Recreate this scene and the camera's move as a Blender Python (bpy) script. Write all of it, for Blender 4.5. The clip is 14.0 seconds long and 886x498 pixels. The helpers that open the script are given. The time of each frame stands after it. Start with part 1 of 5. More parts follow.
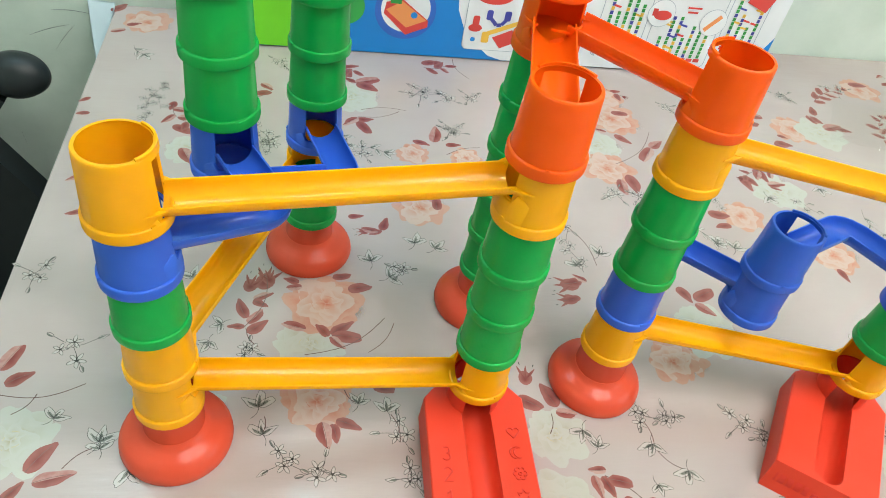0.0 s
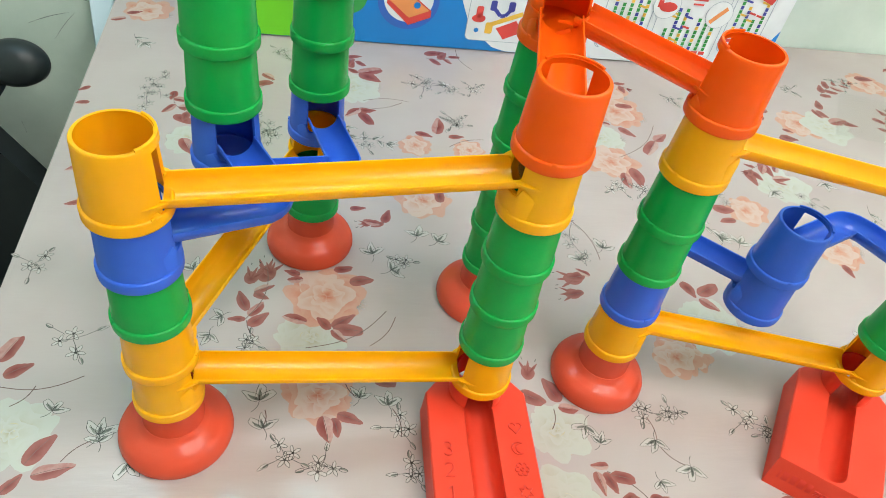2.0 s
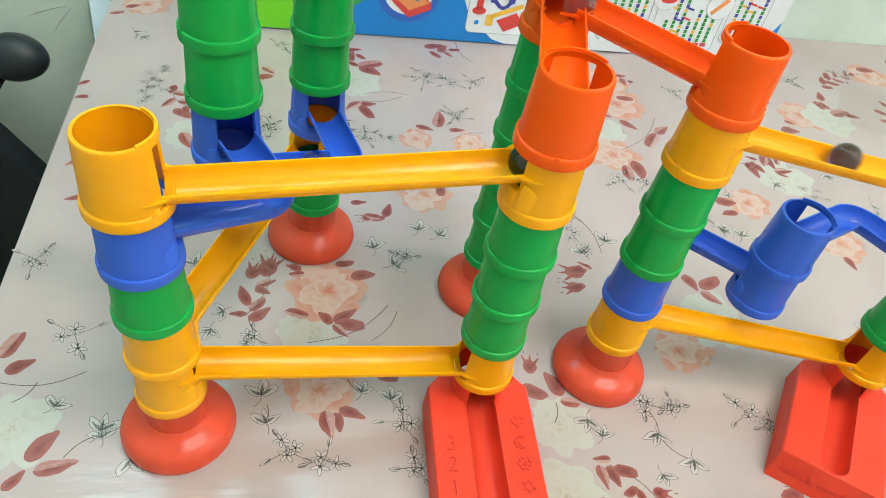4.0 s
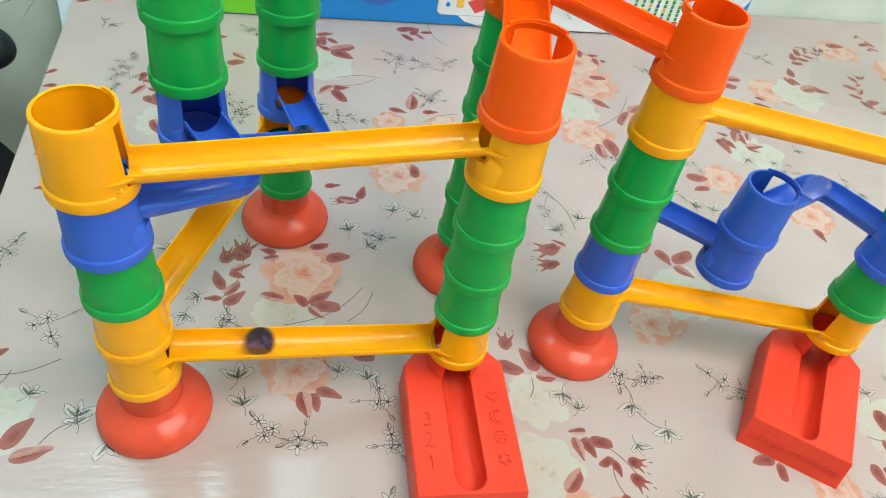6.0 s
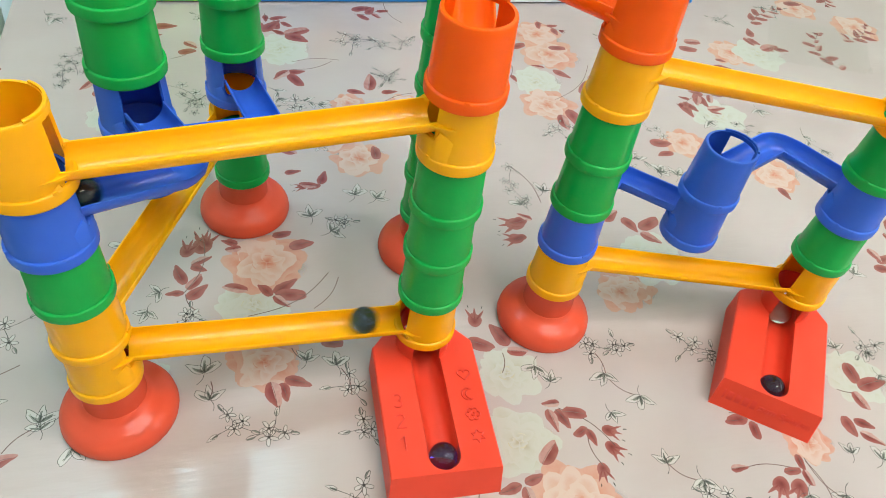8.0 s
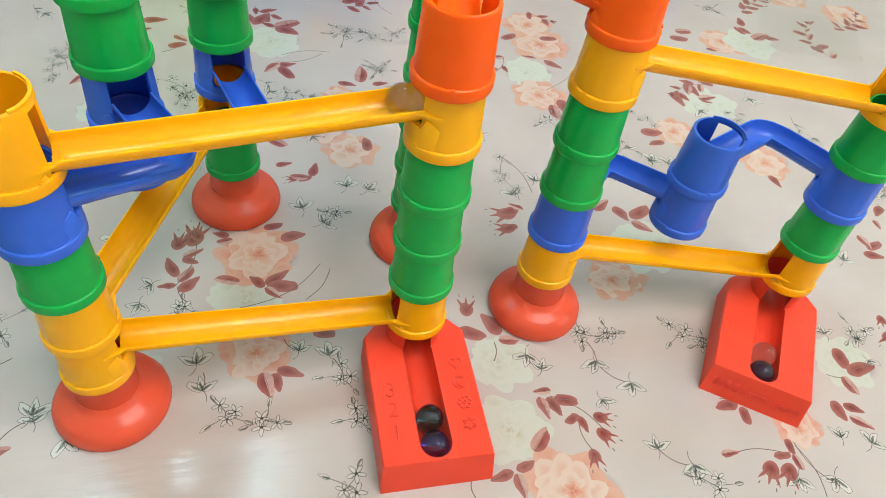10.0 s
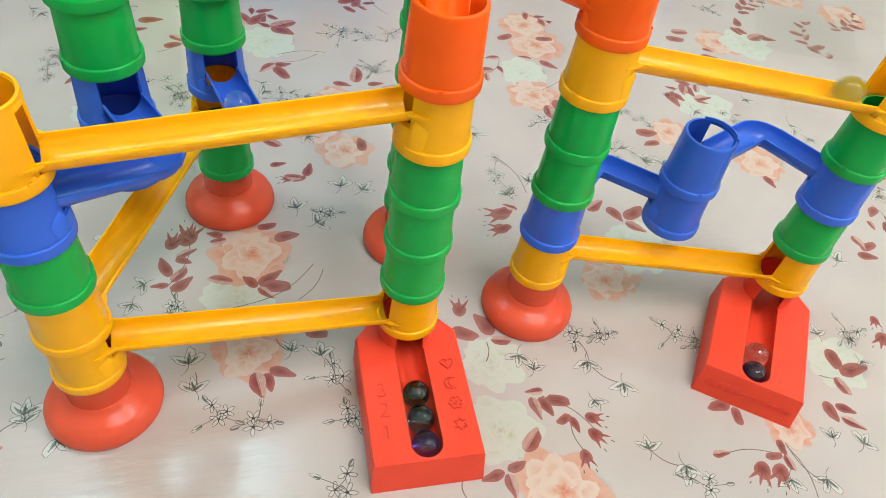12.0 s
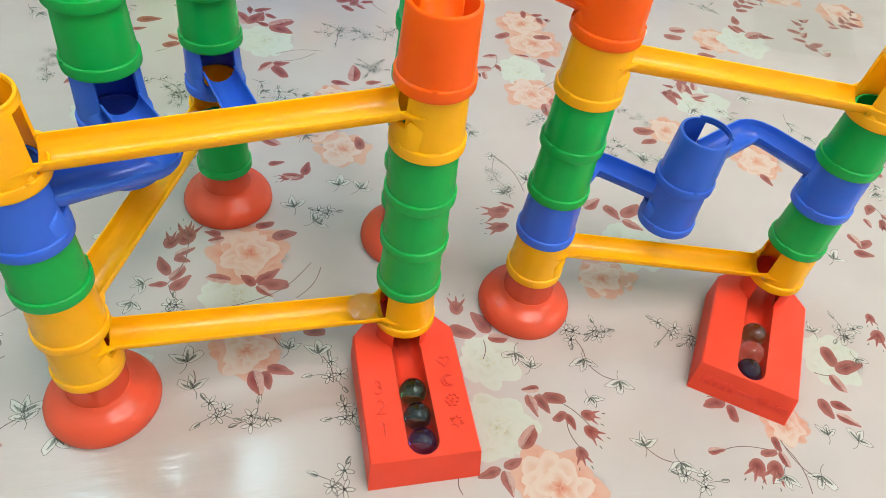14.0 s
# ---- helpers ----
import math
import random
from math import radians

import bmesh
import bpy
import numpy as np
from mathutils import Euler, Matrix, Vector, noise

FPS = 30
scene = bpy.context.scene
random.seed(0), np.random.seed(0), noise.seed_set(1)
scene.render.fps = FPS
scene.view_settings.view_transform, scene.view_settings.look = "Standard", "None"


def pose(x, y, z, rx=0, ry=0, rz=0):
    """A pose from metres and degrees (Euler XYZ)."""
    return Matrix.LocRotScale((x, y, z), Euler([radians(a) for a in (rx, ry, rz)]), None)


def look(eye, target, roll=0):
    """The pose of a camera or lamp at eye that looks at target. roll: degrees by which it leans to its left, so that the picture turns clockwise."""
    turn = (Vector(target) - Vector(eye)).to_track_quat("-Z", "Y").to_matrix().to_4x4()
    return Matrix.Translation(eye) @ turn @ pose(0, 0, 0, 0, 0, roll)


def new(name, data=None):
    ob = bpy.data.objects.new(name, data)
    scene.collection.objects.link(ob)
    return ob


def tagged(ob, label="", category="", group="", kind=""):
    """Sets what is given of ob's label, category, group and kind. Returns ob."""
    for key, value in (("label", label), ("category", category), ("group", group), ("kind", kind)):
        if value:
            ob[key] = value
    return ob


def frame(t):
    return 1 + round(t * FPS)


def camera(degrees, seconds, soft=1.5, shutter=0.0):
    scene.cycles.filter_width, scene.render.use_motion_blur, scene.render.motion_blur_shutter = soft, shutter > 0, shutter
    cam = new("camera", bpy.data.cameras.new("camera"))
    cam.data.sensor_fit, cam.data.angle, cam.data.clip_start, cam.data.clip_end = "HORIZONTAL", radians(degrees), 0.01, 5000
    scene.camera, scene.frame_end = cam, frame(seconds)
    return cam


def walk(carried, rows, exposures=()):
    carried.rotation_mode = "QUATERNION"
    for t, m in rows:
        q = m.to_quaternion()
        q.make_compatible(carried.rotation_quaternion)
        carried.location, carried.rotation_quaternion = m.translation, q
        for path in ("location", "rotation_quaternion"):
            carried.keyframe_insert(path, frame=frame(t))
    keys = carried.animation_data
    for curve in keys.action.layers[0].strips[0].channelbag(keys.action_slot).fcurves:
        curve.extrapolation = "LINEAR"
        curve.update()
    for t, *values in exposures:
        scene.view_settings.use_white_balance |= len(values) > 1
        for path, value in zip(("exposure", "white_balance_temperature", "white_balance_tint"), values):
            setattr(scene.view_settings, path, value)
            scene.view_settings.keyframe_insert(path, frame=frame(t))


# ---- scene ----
cam = camera(63.4, 14.0, soft=0.95, shutter=0.4)
PATH = [
    (0, (-0.0011, -0.2154, 0.3789), (0.007, -0.07, 0.2419), 11.7),
    (0.5, (-0.0026, -0.2139, 0.3797), (0.0062, -0.0688, 0.2423), 11.9),
    (1, (-0.0022, -0.212, 0.3791), (0.0065, -0.0671, 0.2414), 12.0),
    (1.5, (-0.0025, -0.2111, 0.3776), (0.0058, -0.0672, 0.2389), 12.0),
    (2, (-0.0026, -0.2115, 0.3766), (0.0058, -0.0677, 0.2378), 12.2),
    (2.5, (-0.0035, -0.2099, 0.3754), (0.0048, -0.0671, 0.2356), 12.2),
    (3, (-0.0038, -0.2098, 0.3759), (0.0045, -0.0674, 0.2357), 12.0),
    (5.5, (-0.0011, -0.2136, 0.3765), (0.0093, -0.0714, 0.2362), 12.7),
    (6, (0.0042, -0.2157, 0.3746), (0.0177, -0.0752, 0.2329), 12.1),
    (6.5, (0.0072, -0.2144, 0.3745), (0.023, -0.0749, 0.232), 11.4),
    (7, (0.0073, -0.2141, 0.3755), (0.0259, -0.0749, 0.2331), 11.6),
    (7.5, (0.0121, -0.2099, 0.3722), (0.0312, -0.0723, 0.2283), 11.0),
    (8, (0.0153, -0.2128, 0.3716), (0.0348, -0.076, 0.2271), 10.5),
    (8.5, (0.0174, -0.2165, 0.3712), (0.0375, -0.0799, 0.2264), 10.1),
    (11, (0.0214, -0.2157, 0.3712), (0.0421, -0.0806, 0.2252), 10.4),
    (11.5, (0.0237, -0.2161, 0.372), (0.0439, -0.0811, 0.2258), 10.2),
    (12, (0.0242, -0.2161, 0.3725), (0.0445, -0.0805, 0.2269), 10.3),
    (12.5, (0.0245, -0.2171, 0.3727), (0.0446, -0.081, 0.2275), 10.3),
    (13, (0.0262, -0.2172, 0.3738), (0.0462, -0.0813, 0.2284), 10.2),
    (13.5, (0.0273, -0.2171, 0.3753), (0.0469, -0.0816, 0.2295), 9.9),
    (14, (0.0265, -0.2174, 0.3748), (0.0466, -0.0822, 0.2287), 10.2),
]
walk(cam, [(t, look(eye, target, roll)) for t, eye, target, roll in PATH])

# ---- light ----
world = bpy.data.worlds.new("world")
scene.world = world
world.use_nodes = True
bg = world.node_tree.nodes["Background"]
bg.inputs["Color"].default_value = (0.80, 0.92, 1.0, 1)
bg.inputs["Strength"].default_value = 0.32
scene.view_settings.exposure = 0.0


def area_lamp(name, m, sx, sy, watts, colour):
    data = bpy.data.lights.new(name, "AREA")
    data.shape, data.size, data.size_y, data.energy, data.color = "RECTANGLE", sx, sy, watts, colour
    ob = new(name, data)
    ob.matrix_world = m
    return ob


THETA = radians(12.7)


def uv(u, v, z=0.0):
    """A place given along and across the table, whose edges are turned 12.7 degrees."""
    return Vector((u * math.cos(THETA) - v * math.sin(THETA), u * math.sin(THETA) + v * math.cos(THETA), z))


LAMP_X, LAMP_Y, LAMP_GLOW = 0.72, -0.42, 43.5
# two added fill lamps, out of view, brighten the towers' fronts and right sides
area_lamp("fill_glow", look(uv(1.15, -2.12, 0.75), (0.1, 0, 0.1)), 1.3, 1.2, 5, (0.84, 0.94, 1.0))
area_lamp("fill_glow", look(uv(1.95, -0.60, 0.80), (0.1, 0, 0.1)), 1.1, 1.1, 15, (1.0, 0.955, 0.91))
area_lamp("tube_light_glow", look(uv(-0.16, 0.49, 1.12), (0.0, 0.0, 0.0)), 0.80, 0.09, 6.2, (0.45, 0.84, 1.0))


# ---- materials ----
def material(name):
    m = bpy.data.materials.new(name)
    m.use_nodes = True
    nt = m.node_tree
    return m, nt, nt.nodes["Principled BSDF"]


def node(nt, kind, **vals):
    n = nt.nodes.new(kind)
    for k, v in vals.items():
        n.inputs[k].default_value = v
    return n


def plastic(name, colour, rough=0.24, sss=0.10, vary=0.025, through_light=0.10):
    """Moulded toy plastic: faint mottling, small scuffs in the gloss, a little light let through."""
    m, nt, b = material(name)
    co = node(nt, "ShaderNodeTexCoord")
    n1 = node(nt, "ShaderNodeTexNoise", Scale=55.0, Detail=5.0)
    n2 = node(nt, "ShaderNodeTexNoise", Scale=900.0, Detail=3.0)
    nt.links.new(co.outputs["Object"], n1.inputs["Vector"])
    nt.links.new(co.outputs["Object"], n2.inputs["Vector"])
    ramp = node(nt, "ShaderNodeValToRGB")
    lo = tuple(c * (1 - vary) for c in colour)
    hi = tuple(min(1, c * (1 + vary) + 0.004) for c in colour)
    ramp.color_ramp.elements[0].color, ramp.color_ramp.elements[1].color = (*lo, 1), (*hi, 1)
    ramp.color_ramp.elements[0].position, ramp.color_ramp.elements[1].position = 0.3, 0.7
    nt.links.new(n1.outputs["Fac"], ramp.inputs["Fac"])
    nt.links.new(ramp.outputs["Color"], b.inputs["Base Color"])
    mr = node(nt, "ShaderNodeMapRange")
    mr.inputs["To Min"].default_value, mr.inputs["To Max"].default_value = rough - 0.03, rough + 0.05
    nt.links.new(n1.outputs["Fac"], mr.inputs["Value"])
    nt.links.new(mr.outputs["Result"], b.inputs["Roughness"])
    bump = node(nt, "ShaderNodeBump", Strength=0.02, Distance=0.0002)
    nt.links.new(n2.outputs["Fac"], bump.inputs["Height"])
    nt.links.new(bump.outputs["Normal"], b.inputs["Normal"])
    b.inputs["Subsurface Weight"].default_value = sss
    b.inputs["Subsurface Radius"].default_value = (0.6, 0.6, 0.6)
    b.inputs["Subsurface Scale"].default_value = 0.004
    b.inputs["IOR"].default_value = 1.48
    b.inputs["Specular IOR Level"].default_value = 0.34
    thin = node(nt, "ShaderNodeBsdfTranslucent")
    nt.links.new(ramp.outputs["Color"], thin.inputs["Color"])
    mix = node(nt, "ShaderNodeMixShader")
    mix.inputs["Fac"].default_value = through_light
    nt.links.new(b.outputs["BSDF"], mix.inputs[1])
    nt.links.new(thin.outputs["BSDF"], mix.inputs[2])
    nt.links.new(mix.outputs["Shader"], nt.nodes["Material Output"].inputs["Surface"])
    return m


YELLOW = plastic("yellow_plastic", (0.95, 0.43, 0.001), sss=0.4, through_light=0.14)
GREEN = plastic("green_plastic", (0.0, 0.345, 0.055), sss=0.15)
BLUE = plastic("blue_plastic", (0.030, 0.125, 0.64), sss=0.25)
ORANGE = plastic("orange_plastic", (0.97, 0.125, 0.002), sss=0.35, through_light=0.24)
RED = plastic("red_plastic", (0.66, 0.075, 0.032))
TRAY_RED = plastic("tray_red_plastic", (0.76, 0.056, 0.024), rough=0.40)
BLACK = plastic("black_plastic", (0.014, 0.019, 0.021), rough=0.40, sss=0.0, through_light=0.0)


def plain(name, colour, rough=0.5, spec=0.5):
    m, nt, b = material(name)
    b.inputs["Base Color"].default_value = (*colour, 1)
    b.inputs["Roughness"].default_value = rough
    b.inputs["Specular IOR Level"].default_value = spec
    return m


def wall_paint(name, c1, c2):
    """Old painted plaster with blotches and brush marks."""
    m, nt, b = material(name)
    co = node(nt, "ShaderNodeTexCoord")
    n1 = node(nt, "ShaderNodeTexNoise", Scale=7.0, Detail=6.0, Roughness=0.6)
    n2 = node(nt, "ShaderNodeTexNoise", Scale=60.0, Detail=4.0)
    mp = node(nt, "ShaderNodeMapping")
    mp.inputs["Scale"].default_value = (0.4, 0.4, 3.0)
    nt.links.new(co.outputs["Object"], mp.inputs["Vector"])
    nt.links.new(mp.outputs["Vector"], n2.inputs["Vector"])
    nt.links.new(co.outputs["Object"], n1.inputs["Vector"])
    ramp = node(nt, "ShaderNodeValToRGB")
    ramp.color_ramp.elements[0].color, ramp.color_ramp.elements[1].color = (*c1, 1), (*c2, 1)
    ramp.color_ramp.elements[0].position, ramp.color_ramp.elements[1].position = 0.35, 0.65
    nt.links.new(n1.outputs["Fac"], ramp.inputs["Fac"])
    nt.links.new(ramp.outputs["Color"], b.inputs["Base Color"])
    b.inputs["Roughness"].default_value = 0.55
    bump = node(nt, "ShaderNodeBump", Strength=0.22, Distance=0.002)
    nt.links.new(n2.outputs["Fac"], bump.inputs["Height"])
    nt.links.new(bump.outputs["Normal"], b.inputs["Normal"])
    return m


WALL = wall_paint("wall_paint", (0.52, 0.62, 0.55), (0.63, 0.72, 0.65))
CEIL = wall_paint("ceiling_paint", (0.74, 0.74, 0.72), (0.80, 0.80, 0.78))
FLOOR = wall_paint("floor_paint", (0.16, 0.13, 0.11), (0.22, 0.18, 0.15))


def oilcloth():
    m, nt, b = material("oilcloth")
    co = node(nt, "ShaderNodeTexCoord")
    n1 = node(nt, "ShaderNodeTexNoise", Scale=9.0, Detail=4.0)
    n2 = node(nt, "ShaderNodeTexNoise", Scale=13.0, Detail=5.0, Roughness=0.55)
    n3 = node(nt, "ShaderNodeTexNoise", Scale=1400.0, Detail=2.0)
    mp = node(nt, "ShaderNodeMapping")
    mp.inputs["Scale"].default_value, mp.inputs["Rotation"].default_value = (0.45, 2.4, 1.0), (0, 0, radians(-14))
    nt.links.new(co.outputs["Object"], mp.inputs["Vector"])
    for n in (n1, n3):
        nt.links.new(co.outputs["Object"], n.inputs["Vector"])
    nt.links.new(mp.outputs["Vector"], n2.inputs["Vector"])
    ramp = node(nt, "ShaderNodeValToRGB")
    ramp.color_ramp.elements[0].color, ramp.color_ramp.elements[1].color = (0.385, 0.318, 0.304, 1), (0.42, 0.36, 0.346, 1)
    ramp.color_ramp.elements[0].position, ramp.color_ramp.elements[1].position = 0.35, 0.65
    nt.links.new(n1.outputs["Fac"], ramp.inputs["Fac"])
    nt.links.new(ramp.outputs["Color"], b.inputs["Base Color"])
    b.inputs["Roughness"].default_value = 0.14
    b1 = node(nt, "ShaderNodeBump", Strength=0.55, Distance=0.002)
    b2 = node(nt, "ShaderNodeBump", Strength=0.10, Distance=0.0002)
    nt.links.new(n2.outputs["Fac"], b1.inputs["Height"])
    nt.links.new(n3.outputs["Fac"], b2.inputs["Height"])
    nt.links.new(b1.outputs["Normal"], b2.inputs["Normal"])
    nt.links.new(b2.outputs["Normal"], b.inputs["Normal"])
    return m


CLOTH = oilcloth()


# ---- mesh helpers ----
def finish(name, bm, mat, smooth=40.0):
    bmesh.ops.remove_doubles(bm, verts=bm.verts, dist=1e-6)
    bmesh.ops.recalc_face_normals(bm, faces=bm.faces)
    me = bpy.data.meshes.new(name)
    if smooth:
        lim = radians(smooth)
        for f in bm.faces:
            f.smooth = True
        for e in bm.edges:
            if len(e.link_faces) == 2 and e.calc_face_angle(0) > lim:
                e.smooth = False
    bm.to_mesh(me)
    bm.free()
    me.materials.append(mat)
    return me


def part(name, bm, mat, parent, label="", smooth=40.0):
    ob = new(name, finish(name, bm, mat, smooth))
    ob.parent = parent
    if label:
        tagged(ob, label)
    return ob


def thing(name, m, label, category, group="", kind=""):
    ob = new(name)
    ob.matrix_basis = m
    ob.empty_display_size = 0.01
    return tagged(ob, label, category, group, kind)


def box(bm, x0, x1, y0, y1, z0, z1, m=None, bevel=0.0):
    vs = [bm.verts.new((x, y, z)) for x in (x0, x1) for y in (y0, y1) for z in (z0, z1)]
    fs = [bm.faces.new([vs[i] for i in q]) for q in ((0, 1, 3, 2), (4, 6, 7, 5), (0, 4, 5, 1), (2, 3, 7, 6), (0, 2, 6, 4), (1, 5, 7, 3))]
    if bevel:
        es = list({e for f in fs for e in f.edges})
        r = bmesh.ops.bevel(bm, geom=es, offset=bevel, segments=2, affect="EDGES")
        vs = list({v for f in r["faces"] for v in f.verts} | {v for v in vs if v.is_valid})
    if m is not None:
        bmesh.ops.transform(bm, matrix=m, verts=[v for v in vs if v.is_valid])


def revolve(bm, profile, n=48, cx=0.0, cy=0.0):
    """A closed or open profile of (radius, height) turned about the upright axis."""
    rings = []
    for r, z in profile:
        if r < 1e-6:
            rings.append([bm.verts.new((cx, cy, z))] * n)
        else:
            rings.append([bm.verts.new((cx + r * math.cos(2 * math.pi * i / n), cy + r * math.sin(2 * math.pi * i / n), z)) for i in range(n)])
    for a, b in zip(rings, rings[1:]):
        for i in range(n):
            j = (i + 1) % n
            q = []
            for v in (a[i], a[j], b[j], b[i]):
                if v not in q:
                    q.append(v)
            if len(q) > 2:
                bm.faces.new(q)


R_TUBE, R_TOP, R_RING, WALL_T, PITCH, SPIGOT = 0.0164, 0.0155, 0.0180, 0.0013, 0.0332, 0.0044


def cup_shell(bm, cx=0.0, cy=0.0, z0=0.0, height=PITCH + SPIGOT, slots=(), n=48):
    """A hollow cup that narrows upwards; its foot takes the rim of the piece below; slots are (angle, half angle, from, to) openings through the wall."""
    top = height
    foot = R_RING - 0.0011
    prof = [(0.0004, foot - 0.0004), (0.0010, foot), (0.0064, foot - 0.0001), (top - 0.0008, R_TOP), (top - 0.0003, R_TOP - 0.0002), (top, R_TOP - 0.0005)]

    def r_out(z):
        for (za, ra), (zb, rb) in zip(prof, prof[1:]):
            if za <= z <= zb:
                return ra + (rb - ra) * (z - za) / max(zb - za, 1e-9)
        return prof[-1][1]

    def r_inner(z):
        return R_TOP + 0.0004 if z < 0.0047 else min(R_TOP, r_out(z) - WALL_T)
    zs = sorted({p[0] for p in prof} | {0.0046, 0.0050} | {z for s in slots for z in s[2:4] if 0 <= z <= top})
    angs = {round(2 * math.pi * i / n, 6) for i in range(n)}
    for a, h, _, _ in slots:
        angs |= {round((a - h) % (2 * math.pi), 6), round((a + h) % (2 * math.pi), 6)}
    angs = sorted(angs)
    keep = [angs[0]]
    for a in angs[1:]:
        if a - keep[-1] > 0.004:
            keep.append(a)
    angs = keep
    N, M = len(angs), len(zs)

    def gone(i, k):
        if k < 0 or k >= M - 1:
            return True
        a0, a1 = angs[i], angs[(i + 1) % N] + (2 * math.pi if i == N - 1 else 0)
        am, zm = (a0 + a1) / 2, (zs[k] + zs[k + 1]) / 2
        for a, h, za, zb in slots:
            if abs((am - a + math.pi) % (2 * math.pi) - math.pi) < h and za < zm < zb:
                return True
        return False
    out = [[bm.verts.new((cx + r_out(z) * math.cos(a), cy + r_out(z) * math.sin(a), z0 + z)) for z in zs] for a in angs]
    inn = [[bm.verts.new((cx + r_inner(z) * math.cos(a), cy + r_inner(z) * math.sin(a), z0 + z)) for z in zs] for a in angs]
    for i in range(N):
        j = (i + 1) % N
        for k in range(M - 1):
            if gone(i, k):
                continue
            bm.faces.new((out[i][k], out[j][k], out[j][k + 1], out[i][k + 1]))
            bm.faces.new((inn[j][k], inn[i][k], inn[i][k + 1], inn[j][k + 1]))
            if gone(i, k - 1):
                bm.faces.new((out[i][k], inn[i][k], inn[j][k], out[j][k]))
            if gone(i, k + 1):
                bm.faces.new((out[i][k + 1], out[j][k + 1], inn[j][k + 1], inn[i][k + 1]))
            if gone((i - 1) % N, k):
                bm.faces.new((out[i][k], out[i][k + 1], inn[i][k + 1], inn[i][k]))
            if gone(j, k):
                bm.faces.new((out[j][k], inn[j][k], inn[j][k + 1], out[j][k + 1]))


def collar(parent, mat, cx=0.0, cy=0.0, z0=0.0):
    """The raised band round the foot of a cup."""
    bm = bmesh.new()
    r = R_RING - 0.0013
    revolve(bm, [(r, z0), (R_RING - 0.0006, z0), (R_RING - 0.0001, z0 + 0.0005), (R_RING, z0 + 0.0012), (R_RING, z0 + 0.0054), (R_RING - 0.0002, z0 + 0.0060), (R_RING - 0.0006, z0 + 0.0063), (r, z0 + 0.0064)], 56, cx, cy)
    for k in (0.8, 3.9):
        a = k + cx * 40 + cy * 90
        box(bm, -0.0004, 0.0004, -0.0010, 0.0010, 0.0, 0.0012, Matrix.Translation((cx + (R_RING - 0.0003) * math.cos(a), cy + (R_RING - 0.0003) * math.sin(a), z0 + 0.0058)) @ Matrix.Rotation(a, 4, "Z"))
    return part("collar", bm, mat, parent)


def sector(bm, cx, cy, a0, half, rows):
    """A closed piece of ring about an angle; rows(a) gives its section as (radius, height) for an angle from its middle."""
    n = 44
    secs = []
    for i in range(n + 1):
        a = -half + 2 * half * i / n
        secs.append([bm.verts.new((cx + r * math.cos(a0 + a), cy + r * math.sin(a0 + a), z)) for r, z in rows(a)])
    m = len(secs[0])
    for p, q in zip(secs, secs[1:]):
        for i in range(m):
            j = (i + 1) % m
            bm.faces.new((p[i], p[j], q[j], q[i]))
    bm.faces.new(secs[0])
    bm.faces.new(secs[-1][::-1])


def bulge(parent, mat, cx, cy, z0, floor, a0):
    """The thicker wall that carries a gutter, from the collar up to its floor and fins."""
    half = 1.12

    def rows(a):
        k = 1 - (abs(a) / half) ** 5
        r = R_TUBE - 0.0002 + (R_RING - 0.0001 - R_TUBE) * k
        t = min(1.0, max(0.0, (abs(a) - SLOT - 0.02) / 0.16))
        top = floor - 0.0012 + (0.0066 - 0.0050 * (abs(a) - SLOT) / (half - SLOT)) * t * t * (3 - 2 * t)
        return [(R_TUBE - 0.0008, z0 + 0.001), (r, z0 + 0.001), (r, z0 + top - 0.0008), (r - 0.0006, z0 + top), (R_TUBE - 0.0008, z0 + top)]
    bm = bmesh.new()
    sector(bm, cx, cy, a0, half, rows)
    return part("thick_wall", bm, mat, parent)


def rim_step(parent, mat, cx, cy, top, a0, half):
    """The part of an open cup's rim that stands a little higher, above its slot."""
    bm = bmesh.new()
    sector(bm, cx, cy, a0, half, lambda a: [(R_TOP - WALL_T - 0.0001, top - 0.0012), (R_TOP - 0.0002, top - 0.0012), (R_TOP - 0.0002, top + 0.0009), (R_TOP - 0.0005, top + 0.0012), (R_TOP - WALL_T - 0.0001, top + 0.0012)])
    return part("rim_step", bm, mat, parent)


TROUGH_R, TROUGH_WALL = 0.0085, 0.0012


